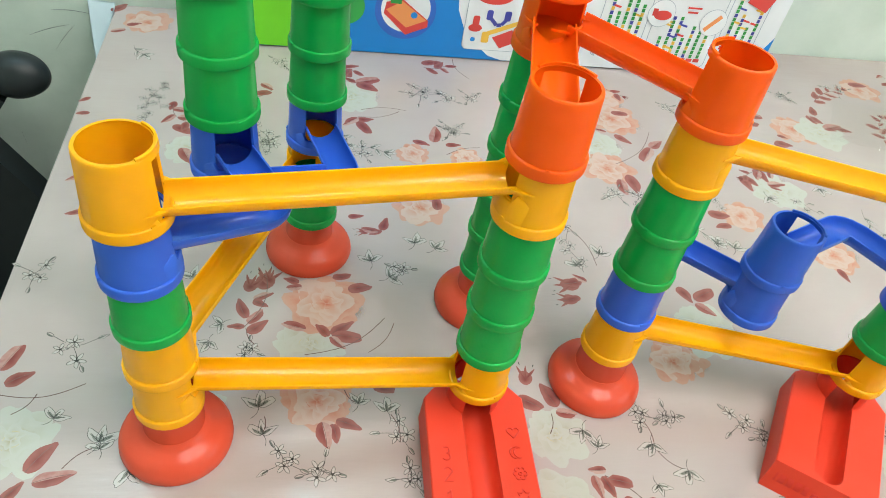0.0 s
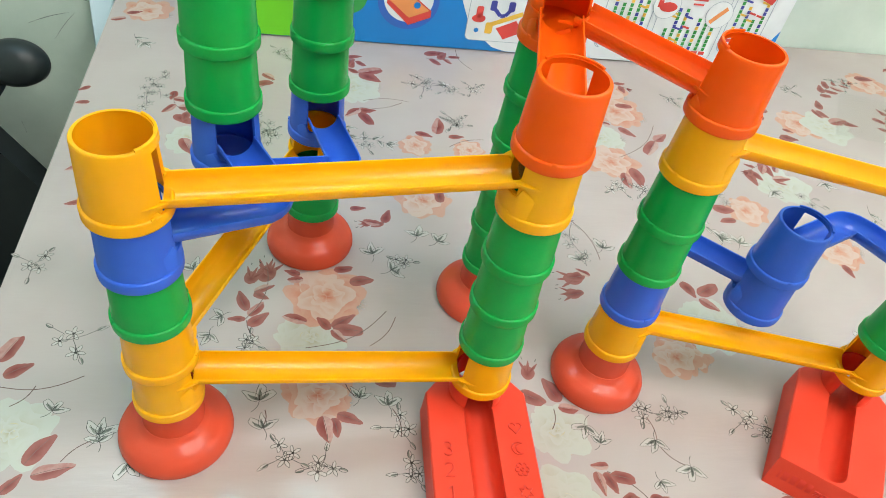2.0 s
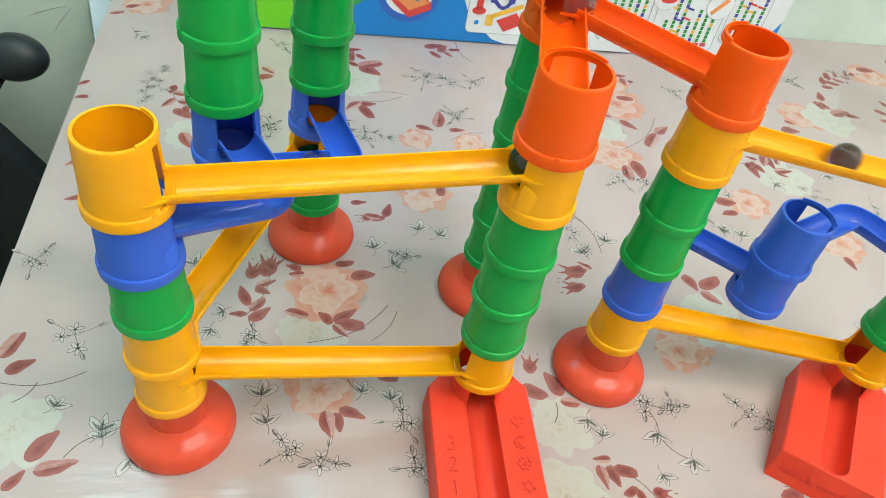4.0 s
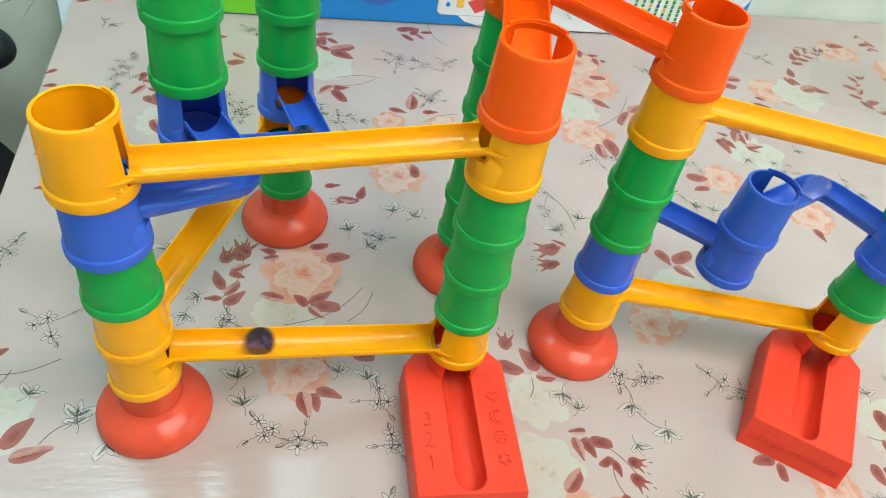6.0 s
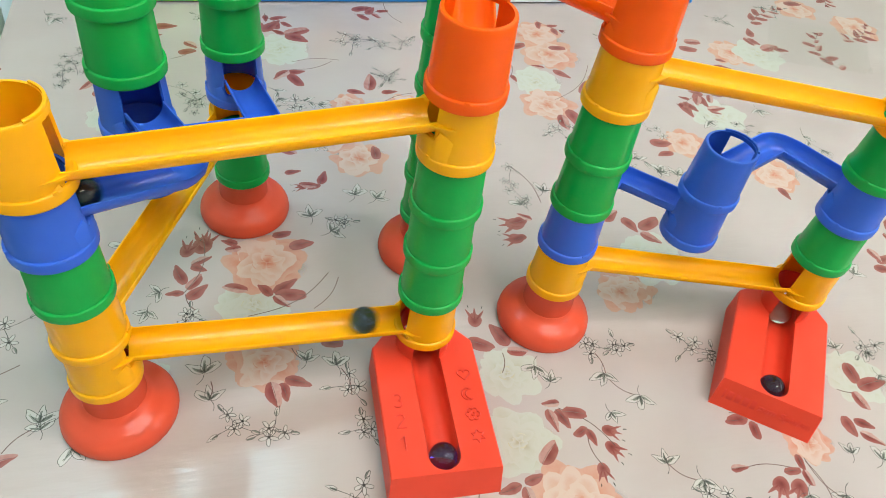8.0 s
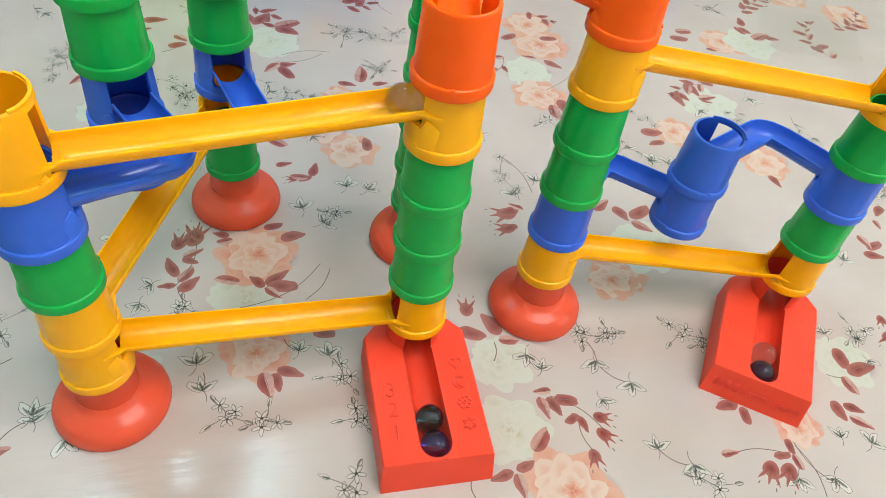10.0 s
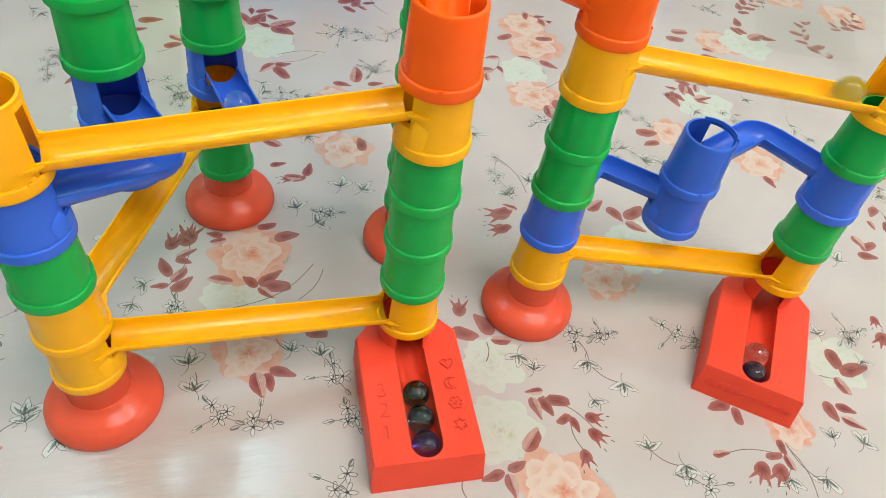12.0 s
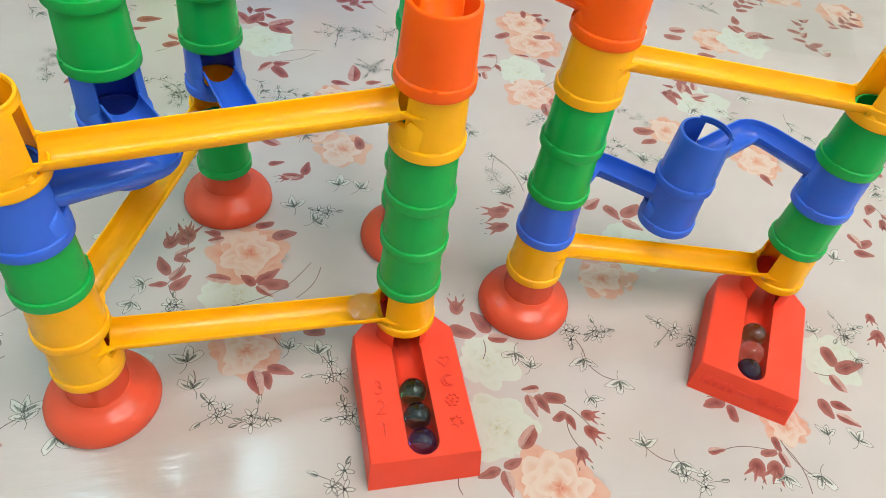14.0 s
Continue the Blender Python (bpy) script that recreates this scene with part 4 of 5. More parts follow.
def print_blossoms(x, y, reach):
    """A loose cluster of outlined five-petal blossoms and buds."""
    a0 = rng.random() * 6
    for i in range(4):
        a = a0 + i * 1.7
        qx, qy = x + reach * (0.25 + 0.22 * i) * math.cos(a), y + reach * (0.25 + 0.22 * i) * math.sin(a)
        ribbon(PRINT["line"], [(x, y), ((x + qx) / 2 + 0.0008, (y + qy) / 2), (qx, qy)], 0.00032, 0.00017)
        if i < 3:
            print_blossom(qx, qy, rng.uniform(0.0042, 0.0054), rng.random() * 6)
        else:
            print_outline_leaf(qx, qy, a, 0.0065)
    for i in range(2):
        a = a0 + 0.9 + i * 2.6
        qx, qy = x + reach * math.cos(a), y + reach * math.sin(a)
        ribbon(PRINT["line"], [(x + 0.4 * (qx - x), y + 0.4 * (qy - y)), (qx, qy)], 0.0003, 0.00017)
        pts = petal_pts(qx, qy, a, 0.0052, 0.0026, 0.2, 0.0, 10, rng)
        ribbon(PRINT["line"], pts, 0.0003, 0.00017, True)
        fan(PRINT["shade"], pts[:6], 0.00014)


for x, y, r, turn in ROSES_WHITE_1:
    print_rose(x, y, r * 1.02, turn, "white_wash", "white", "white", "white_line")
for x, y, r, turn in ROSES_PINK_1:
    print_rose(x, y, r * 0.95, turn, "petal_wash", "petal", "petal_pale", "petal_line")
for x, y, s, turn in STEMS_1 + STEMS_2:
    ribbon(PRINT["stem"], stem_pts(x, y, radians(turn), s, rng.choice((-0.12, 0.1)), 11), 0.00055, 0.00011)
for k, (x, y, s, turn) in enumerate(LEAVES_1 + LEAVES_2 + LEAVES_3 + LEAVES_4 + LEAVES_5 + LEAVES_6):
    print_leaf(x, y, radians(turn), max(s, 0.011), k % 3 == 1)
for x, y, s, turn in BUDS_1:
    print_bud(x, y, s, turn)
for x, y, s, turn in TREFOILS_1 + TREFOILS_2:
    print_trefoil(x, y, s, turn)
for x, y, s in BLOSSOMS:
    print_blossoms(x, y, s)
for x, y, s, turn in SPRAYS_1:
    print_spray(x, y, s, turn)
for x, y, s, turn in SPRIGS_1:
    print_sprig(x, y, s, turn)
# the same print goes on over the rest of the table
for k in range(26):
    u, v = rng.uniform(0.42, 1.25), rng.uniform(-0.58, 0.5)
    p = uv(u, v)
    if p.x < 0.46:
        continue
    (print_spray if k % 2 else print_sprig)(p.x, p.y, rng.uniform(0.02, 0.05), rng.uniform(0, 360))
for k in range(40):
    u, v = rng.uniform(-0.22, 1.25), rng.uniform(-0.6, -0.12)
    p = uv(u, v)
    if k % 5 == 0:
        print_rose(p.x, p.y, 0.022, 0, "petal_wash", "petal", "petal_pale", "petal_line")
    else:
        (print_spray if k % 2 else print_sprig)(p.x, p.y, rng.uniform(0.02, 0.05), rng.uniform(0, 360))
INKS = {"petal": soft_ink("ink_petal", (0.41, 0.130, 0.088), (0.46, 0.195, 0.135), (0.48, 0.265, 0.205), 0.0),
        "petal_pale": soft_ink("ink_petal_pale", (0.43, 0.18, 0.13), (0.475, 0.285, 0.225), (0.495, 0.36, 0.305), 0.0),
        "petal_wash": soft_ink("ink_petal_wash", (0.46, 0.24, 0.18), (0.47, 0.27, 0.21), (0.45, 0.31, 0.26), 0.5),
        "white_wash": soft_ink("ink_white_wash", (0.405, 0.39, 0.335), (0.41, 0.39, 0.345), (0.40, 0.365, 0.335), 0.6),
        "petal_line": ink("ink_petal_line", (0.44, 0.19, 0.135), (0.49, 0.28, 0.22)), "white_line": ink("ink_white_line", (0.44, 0.37, 0.23), (0.50, 0.47, 0.38)),
        "paper": ink("ink_paper", (0.42, 0.375, 0.352), (0.47, 0.435, 0.415)),
        "white": soft_ink("ink_white", (0.345, 0.315, 0.225), (0.40, 0.392, 0.335), (0.425, 0.42, 0.378), 0.0),
        "leaf": soft_ink("ink_leaf", (0.145, 0.028, 0.025), (0.205, 0.049, 0.042), (0.27, 0.088, 0.077), 0.0, 150.0),
        "leaf_pale": ink("ink_leaf_pale", (0.33, 0.14, 0.125), (0.44, 0.29, 0.26)), "stem": ink("ink_stem", (0.10, 0.055, 0.05), (0.19, 0.11, 0.10)),
        "line": ink("ink_line", (0.018, 0.017, 0.016), (0.075, 0.07, 0.066)), "shade": ink("ink_shade", (0.10, 0.105, 0.092), (0.25, 0.25, 0.22))}
back = uv_matrix().inverted()
for k, pbm in PRINT.items():
    bmesh.ops.transform(pbm, matrix=back, verts=pbm.verts)
    me = bpy.data.meshes.new("print_" + k)
    for f in pbm.faces:
        if f.normal.z < 0:
            f.normal_flip()
    pbm.to_mesh(me)
    pbm.free()
    me.materials.append(INKS[k])
    ob = new("floral_print", me)
    ob.parent = cloth
    tagged(ob, kind="stuff")

# ---- cardboard box against the wall ----
BOX_V = 0.469
carton = thing("toy_box", uv_matrix(), "printed cardboard toy box standing against the wall", "box")
bm = bmesh.new()
box(bm, -0.118, 0.473, BOX_V, 0.533, 0.0008, 0.34, None, 0.0012)


def card(name, c):
    return ink(name, tuple(v * 0.93 for v in c), tuple(min(1, v * 1.05) for v in c), 30.0, 0.30)


C_BLUE, C_WHITE, C_GREEN, C_RED = card("card_blue", (0.006, 0.21, 0.62)), card("card_white", (0.72, 0.76, 0.80)), card("card_green", (0.16, 0.62, 0.02)), card("card_red", (0.66, 0.06, 0.05))
C_NAVY, C_YEL, C_LIME, C_DGREEN, C_ORANGE = card("card_navy", (0.05, 0.06, 0.35)), card("card_yellow", (0.80, 0.48, 0.06)), card("card_lime", (0.55, 0.62, 0.30)), card("card_dark_green", (0.03, 0.30, 0.06)), card("card_orange", (0.80, 0.30, 0.10))
C_LINE, C_RING = card("card_line", (0.35, 0.42, 0.50)), card("card_ring", (0.03, 0.12, 0.50))
part("carton", bm, C_BLUE, carton)


def on_front(name, mat, shapes, lift):
    """Flat print on the carton's front: each shape is a list of (u, z)."""
    pb = bmesh.new()
    for s in shapes:
        pb.faces.new([pb.verts.new((u, BOX_V - lift, max(z, 0.002))) for u, z in s])
    return part(name, pb, mat, carton, smooth=0)


def rect(u0, u1, z0, z1, r=0.0):
    if r <= 0:
        return [(u0, z0), (u1, z0), (u1, z1), (u0, z1)]
    out = []
    for cu, cz, a in ((u1 - r, z0 + r, -90), (u1 - r, z1 - r, 0), (u0 + r, z1 - r, 90), (u0 + r, z0 + r, 180)):
        out += [(cu + r * math.cos(radians(a + k * 22.5)), cz + r * math.sin(radians(a + k * 22.5))) for k in range(5)]
    return out


def disc(u, z, r, n=36, sq=1.0):
    return [(u + r * math.cos(2 * math.pi * i / n), z + r * sq * math.sin(2 * math.pi * i / n)) for i in range(n)]


def line_shapes(pts, w):
    out = []
    for (u0, z0), (u1, z1) in zip(pts, pts[1:]):
        d = Vector((u1 - u0, z1 - z0))
        n = Vector((-d.y, d.x)).normalized() * w / 2
        out.append([(u0 - n.x, z0 - n.y), (u1 - n.x, z1 - n.y), (u1 + n.x, z1 + n.y), (u0 + n.x, z0 + n.y)])
    return out


on_front("green_panel", C_GREEN, [rect(-0.1165, -0.030, 0.002, 0.338)], 0.0003)
on_front("green_ring", C_DGREEN, [disc(-0.004, 0.050, 0.019)], 0.0005)
on_front("white_curve", C_WHITE, [[(0.100, 0.338), (0.103, 0.11), (0.110, 0.055), (0.122, 0.028), (0.150, 0.006), (0.165, 0.002), (0.2475, 0.002), (0.2475, 0.338)]], 0.0003)
on_front("parts_panel", C_LINE, [rect(0.1185, 0.232, 0.0125, 0.17, 0.006)], 0.0005)
on_front("parts_panel", C_WHITE, [rect(0.1192, 0.2313, 0.0132, 0.169, 0.0055)], 0.0007)
on_front("lime_strip", C_LIME, [[(0.228, 0.002), (0.243, 0.002), (0.252, 0.338), (0.237, 0.338)]], 0.0009)
on_front("plan_panel", C_WHITE, [rect(0.240, 0.4725, 0.002, 0.338)], 0.0011)
on_front("corner_stripe", C_BLUE, [[(0.446, 0.002), (0.4725, 0.002), (0.4725, 0.052)]], 0.0014)
# tray shown in a round picture
on_front("round_picture", C_RING, [disc(0.056, 0.050, 0.031)], 0.0004)
on_front("round_picture", C_WHITE, [disc(0.056, 0.052, 0.025)], 0.0006)
on_front("tray_picture", C_RED, [[(0.034, 0.046), (0.058, 0.024), (0.080, 0.034), (0.080, 0.041), (0.052, 0.062), (0.036, 0.058)]], 0.0008)
on_front("tray_picture", C_ORANGE, [[(0.036, 0.050), (0.058, 0.032), (0.078, 0.041), (0.052, 0.060)]], 0.0010)
on_front("tube_picture", C_DGREEN, [rect(0.040, 0.051, 0.057, 0.075)], 0.0012)
on_front("marble_picture", C_BLUE, [disc(0.065, 0.046, 0.0035, 12)], 0.0012)
# small pieces shown in the parts panel
on_front("lid_picture", C_RED, [disc(0.145, 0.074, 0.020, 28, 0.5)], 0.0010)
on_front("base_picture", C_RED, [disc(0.1300, 0.0375, 0.0072, 20, 0.6), rect(0.1265, 0.1335, 0.038, 0.051, 0.002)], 0.0010)
on_front("ramp_picture", C_YEL, [rect(0.1385, 0.1465, 0.0215, 0.034, 0.002)] + line_shapes([(0.144, 0.032), (0.176, 0.046)], 0.005), 0.0010)
on_front("elbow_picture", C_NAVY, [rect(0.1400, 0.1465, 0.047, 0.058, 0.002), rect(0.1590, 0.1660, 0.047, 0.058, 0.002)] + line_shapes([(0.145, 0.049), (0.152, 0.042), (0.157, 0.0425), (0.162, 0.049)], 0.004), 0.0010)
on_front("tray_picture", C_RED, [[(0.150, 0.028), (0.160, 0.016), (0.180, 0.026), (0.170, 0.038)]], 0.0010)
on_front("marble_picture", C_BLUE, [disc(0.1295, 0.0245, 0.0026, 12)], 0.0010)
# three tower plans
for u0, u1, z0 in ((0.262, 0.315, 0.016), (0.322, 0.400, 0.010), (0.405, 0.450, 0.022)):
    on_front("plan_frame", C_LINE, line_shapes(rect(u0, u1, z0, 0.100, 0.006) + [(u0 + 0.0, z0 + 0.006)], 0.0009), 0.0014)
trng = random.Random(9)
cells = {"r": [], "y": [], "g": [], "b": []}
for u0, u1, z0 in ((0.268, 0.311, 0.026), (0.332, 0.394, 0.016), (0.409, 0.448, 0.034)):
    num = int((u1 - u0) / 0.0085)
    for c in range(num):
        u = u0 + (c + 0.5) * (u1 - u0) / num
        top = trng.choice((6, 9, 14, 17, 11))
        for k in range(top):
            col = "r" if k == 0 else trng.choice("gggyb")
            w = 0.0036 if k == 0 else 0.0018
            cells[col].append(rect(u - w, u + w, z0 + k * 0.0048, z0 + k * 0.0048 + 0.0040))
        if c and trng.random() < 0.8:
            for q in range(2):
                z = z0 + trng.uniform(0.01, 0.05)
                cells[trng.choice("ybr")] += line_shapes([(u - 0.0085, z + 0.002), (u, z)], 0.0022)
for k, mat in (("r", C_RED), ("y", C_YEL), ("g", C_DGREEN), ("b", C_NAVY)):
    tagged(on_front("tower_plan", mat, cells[k], 0.0015), kind="stuff")
for du, dz in ((0.328, 0.070), (0.391, 0.064)):
    on_front("detail_ring", C_LINE, [disc(du, dz, 0.0155)], 0.0017)
    on_front("detail_disc", C_WHITE, [disc(du, dz, 0.0149)], 0.0019)
on_front("funnel_picture", C_RED, [disc(0.330, 0.068, 0.0100, 20, 0.55), rect(0.3175, 0.323, 0.067, 0.075)], 0.0021)
on_front("ramp_picture", C_ORANGE, line_shapes([(0.383, 0.055), (0.398, 0.072)], 0.005), 0.0021)
on_front("tray_picture", C_RED, [[(0.420, 0.090), (0.446, 0.080), (0.452, 0.096), (0.428, 0.106)]], 0.0021)
on_front("caption_bars", C_RED, [rect(0.3555, 0.372, 0.0775, 0.0795), rect(0.3570, 0.369, 0.0725, 0.0745)], 0.0017)

# ---- black stand between table and wall, and a sheet of thin plastic ----
stand = thing("folded_chair", uv_matrix(), "black plastic folded chair leaning beside the table", "chair")
bm = bmesh.new()
revolve(bm, [(0.0, -0.027), (0.014, -0.025), (0.024, -0.016), (0.028, -0.004), (0.027, 0.008), (0.020, 0.018), (0.010, 0.022), (0.0, 0.023)], 36)
bmesh.ops.transform(bm, matrix=Matrix.Translation((-0.312, 0.440, -0.031)) @ Matrix.Rotation(radians(70), 4, "X") @ Matrix.Diagonal((1.05, 0.80, 0.86, 1)), verts=bm.verts)
part("knob", bm, BLACK, stand)
bm = bmesh.new()
box(bm, -0.016, 0.016, -0.016, 0.016, -0.12, 0.02, Matrix.Translation((-0.345, 0.435, -0.055)) @ Matrix.Rotation(radians(35), 4, "Y"), 0.008)
part("neck", bm, BLACK, stand)
bm = bmesh.new()
pv = [(-0.56, -0.02), (-0.352, -0.085), (-0.305, -0.165), (-0.33, -0.30), (-0.40, -0.70), (-0.56, -0.70)]
for v in (0.405, 0.435):
    bm.faces.new([bm.verts.new((u, v, z)) for u, z in pv])
bm.verts.ensure_lookup_table()
for i in range(6):
    j = (i + 1) % 6
    bm.faces.new((bm.verts[i], bm.verts[j], bm.verts[6 + j], bm.verts[6 + i]))
part("back_panel", bm, BLACK, stand, smooth=0)
bm = bmesh.new()
box(bm, -0.40, -0.385, 0.36, 0.375, -0.75, -0.12, None, 0.003)
part("leg", bm, plain("leg_metal", (0.5, 0.52, 0.55), 0.3), stand)
film_sheet = thing("plastic_sheet", uv_matrix(), "thin bluish plastic sheet tucked between table and wall", "plastic sheet")
bm = bmesh.new()
vs = [bm.verts.new(p) for p in ((-0.2350, 0.40, -0.02), (-0.2350, 0.530, 0.004), (-0.262, 0.5335, 0.004), (-0.262, 0.52, -0.05), (-0.243, 0.45, -0.075))]
bm.faces.new(vs)
ex = bmesh.ops.extrude_face_region(bm, geom=list(bm.faces))
bmesh.ops.translate(bm, vec=(0.0008, -0.0004, 0.0006), verts=[g for g in ex["geom"] if isinstance(g, bmesh.types.BMVert)])
part("sheet", bm, plain("plastic_film", (0.42, 0.50, 0.54), 0.30), film_sheet, smooth=0)

# crumpled clear wrapping lying on the cloth near the wall
def clear_film():
    m, nt, b = material("clear_film")
    b.inputs["Base Color"].default_value = (0.30, 0.32, 0.24, 1)
    b.inputs["Roughness"].default_value = 0.10
    b.inputs["Alpha"].default_value = 0.10
    b.inputs["Specular IOR Level"].default_value = 1.0
    return m


wrapper = thing("plastic_bag", Matrix.Translation((0.497, 0.492, 0.0)) @ Matrix.Rotation(radians(-4), 4, "Z"), "flat clear plastic bag with a crumpled edge on the tablecloth", "plastic bag")
frng = random.Random(21)
bm = bmesh.new()
grid = []
for i in range(33):
    col = []
    for j in range(29):
        x, y = -0.066 + 0.0036 * i, -0.047 + 0.0035 * j
        rim = math.exp(-((y + 0.040) / 0.007) ** 2) * (1 if x > -0.055 else 0.3)
        z = 0.0008 + 0.0022 * abs(noise.noise((i * 0.21, j * 0.17, 5.0))) + rim * (0.0085 * abs(noise.noise((i * 0.8, j * 1.1, 3.0))) + frng.uniform(0, 0.0030))
        skew = 0.28 * y
        col.append(bm.verts.new((x + skew + frng.uniform(-0.0006, 0.0006), y + 0.002 * noise.noise((i * 0.3, j * 0.1, 8.0)), z)))
    grid.append(col)
for i in range(32):
    for j in range(28):
        bm.faces.new((grid[i][j], grid[i + 1][j], grid[i + 1][j + 1], grid[i][j + 1]))
part("film", bm, clear_film(), wrapper, smooth=8)

# lamp fittings that give the room its light
fitting = thing("tube_lamp", Matrix.Translation(uv(-0.16, 0.515, 1.14)) @ Matrix.Rotation(THETA, 4, "Z"), "white fluorescent tube lamp on the wall", "lamp")
bm = bmesh.new()
box(bm, -0.32, 0.32, 0.0, 0.021, -0.03, 0.03, None, 0.004)
part("housing", bm, plain("lamp_white", (0.8, 0.8, 0.8), 0.4), fitting)

ceiling_lamp = thing("ceiling_lamp", Matrix.Translation((LAMP_X, LAMP_Y, 1.72)), "round white ring lamp on the ceiling", "lamp")
bm = bmesh.new()
revolve(bm, [(0.0, 0.012), (0.36, 0.012), (0.36, 0.0295), (0.0, 0.0295)], 48)
part("plate", bm, bpy.data.materials["lamp_white"], ceiling_lamp)
bm = bmesh.new()
revolve(bm, [(0.362, 0.002), (0.372, -0.004), (0.44, -0.004), (0.45, 0.002), (0.45, 0.024), (0.362, 0.024), (0.362, 0.002)], 64)
glow, nt, b = material("lamp_glow")
b.inputs["Base Color"].default_value = (0.9, 0.9, 0.9, 1)
b.inputs["Emission Color"].default_value = (1.0, 0.955, 0.91, 1)
b.inputs["Emission Strength"].default_value = LAMP_GLOW
part("glowing_ring", bm, glow, ceiling_lamp, "glowing white ring")

# ---- embossed signs on the trays ----
EMBOSS = plastic("embossed_red_plastic", (0.72, 0.045, 0.026), rough=0.36)


def strokes_part(parent, name, lines, w, h, m):
    """Raised lines of rounded stroke on a tray."""
    eb = bmesh.new()
    for pts in lines:
        P = [Vector(p) for p in pts]
        rings = []
        for i, p in enumerate(P):
            d = (P[min(i + 1, len(P) - 1)] - P[max(i - 1, 0)])
            d = d.normalized() if d.length else Vector((1, 0))
            s = Vector((-d.y, d.x)) * w / 2
            rings.append([eb.verts.new((p.x + s.x, p.y + s.y, 0)), eb.verts.new((p.x + s.x * 0.5, p.y + s.y * 0.5, h)), eb.verts.new((p.x - s.x * 0.5, p.y - s.y * 0.5, h)), eb.verts.new((p.x - s.x, p.y - s.y, 0))])
        for a, b in zip(rings, rings[1:]):
            for i in range(3):
                eb.faces.new((a[i], a[i + 1], b[i + 1], b[i]))
    bmesh.ops.transform(eb, matrix=m, verts=eb.verts)
    part(name, eb, EMBOSS, parent)


def arc(cx, cy, r, a0, a1, n=12, sq=1.0):
    return [(cx + r * math.cos(radians(a0 + (a1 - a0) * i / n)), cy + sq * r * math.sin(radians(a0 + (a1 - a0) * i / n))) for i in range(n + 1)]


TOP = TRAY_H + 0.00005
ROWS_Y = (-0.0665, -0.0530, -0.0400, -0.0270)
SIGN_X = 0.0205
one = [[(-0.0018, 0.0024), (0.0006, 0.0042), (0.0006, -0.0042)]]
two = [arc(0, 0.0020, 0.0022, 165, -30, 10) + [(-0.0022, -0.0040), (0.0026, -0.0040)]]
three = [arc(0, 0.0020, 0.0020, 150, -90, 10) + arc(0, -0.0020, 0.0022, 90, -150, 10)]
for k, shape in enumerate((one, two, three)):
    strokes_part(tray_one, "embossed_number", shape, 0.0009, 0.0005, Matrix.Translation((-SIGN_X, ROWS_Y[k], TOP)))
star = [[((0.0040 if i % 2 == 0 else 0.0022) * math.sin(math.pi * i / 6), (0.0040 if i % 2 == 0 else 0.0022) * math.cos(math.pi * i / 6)) for i in range(13)]]
flower = [arc(0.0026 * math.cos(radians(a)), 0.0026 * math.sin(radians(a)), 0.0014, a - 120, a + 120, 8) for a in range(0, 360, 60)] + [arc(0, 0, 0.0010, 0, 360, 10)]
moon = [arc(0, 0, 0.0038, 60, 300, 14) + arc(0.0017, 0, 0.0032, 282, 78, 12)]
heart = [[(0.0, -0.0036)] + arc(0.0018, 0.0012, 0.0019, -30, 165, 9) + arc(-0.0018, 0.0012, 0.0019, 15, 210, 9) + [(0.0, -0.0036)]]
for k, shape in enumerate((star, flower, moon, heart)):
    strokes_part(tray_one, "embossed_sign", shape, 0.0008, 0.0005, Matrix.Translation((SIGN_X, ROWS_Y[k], TOP)))
# raised maker's mark, as plain bars, on the sloping front
slope_m = Matrix.Translation((0, TRAY_FRONT_2 + SLOPE_2 / 2 - 0.0004, TRAY_H / 2)) @ Matrix.Rotation(math.atan2(TRAY_H, SLOPE_2 + 0.0004), 4, "X")
bars, u = [], -0.0262
for n, ww in enumerate((0.0012, 0.0036, 0.0034, 0.0036, 0.0030)):
    bars.append([(u, 0.0), (u + ww, 0.0)])
    u += ww + 0.0014
strokes_part(tray_two, "raised_mark", bars, 0.0066, 0.0005, slope_m)
curve = bpy.data.curves.new("raised_words", "FONT")
curve.body, curve.size, curve.extrude, curve.bevel_depth = "zum Spielen", 0.0066, 0.0003, 0.0001
word_ob = bpy.data.objects.new("raised_words", curve)
scene.collection.objects.link(word_ob)
word_mesh = bpy.data.meshes.new_from_object(word_ob.evaluated_get(bpy.context.evaluated_depsgraph_get()))
bpy.data.objects.remove(word_ob)
word_mesh.transform(slope_m @ Matrix.Translation((-0.0038, -0.0022, 0.0)))
word_mesh.materials.clear()
word_mesh.materials.append(EMBOSS)
words = new("raised_words", word_mesh)
words.parent = tray_two


# ---- marbles ----
MARBLE_R = 0.0078


def glass(name, colour):
    m, nt, b = material(name)
    b.inputs["Base Color"].default_value = (*colour, 1)
    b.inputs["Transmission Weight"].default_value = 1.0
    b.inputs["Roughness"].default_value = 0.02
    b.inputs["IOR"].default_value = 1.5
    return m


def marble(colour_name, colour, label):
    ob = thing("marble", Matrix.Identity(4), label, "marble", "glass marbles")
    bm = bmesh.new()
    bmesh.ops.create_uvsphere(bm, u_segments=40, v_segments=24, radius=MARBLE_R)
    part("glass_ball", bm, glass(colour_name, colour), ob, smooth=180)
    return ob


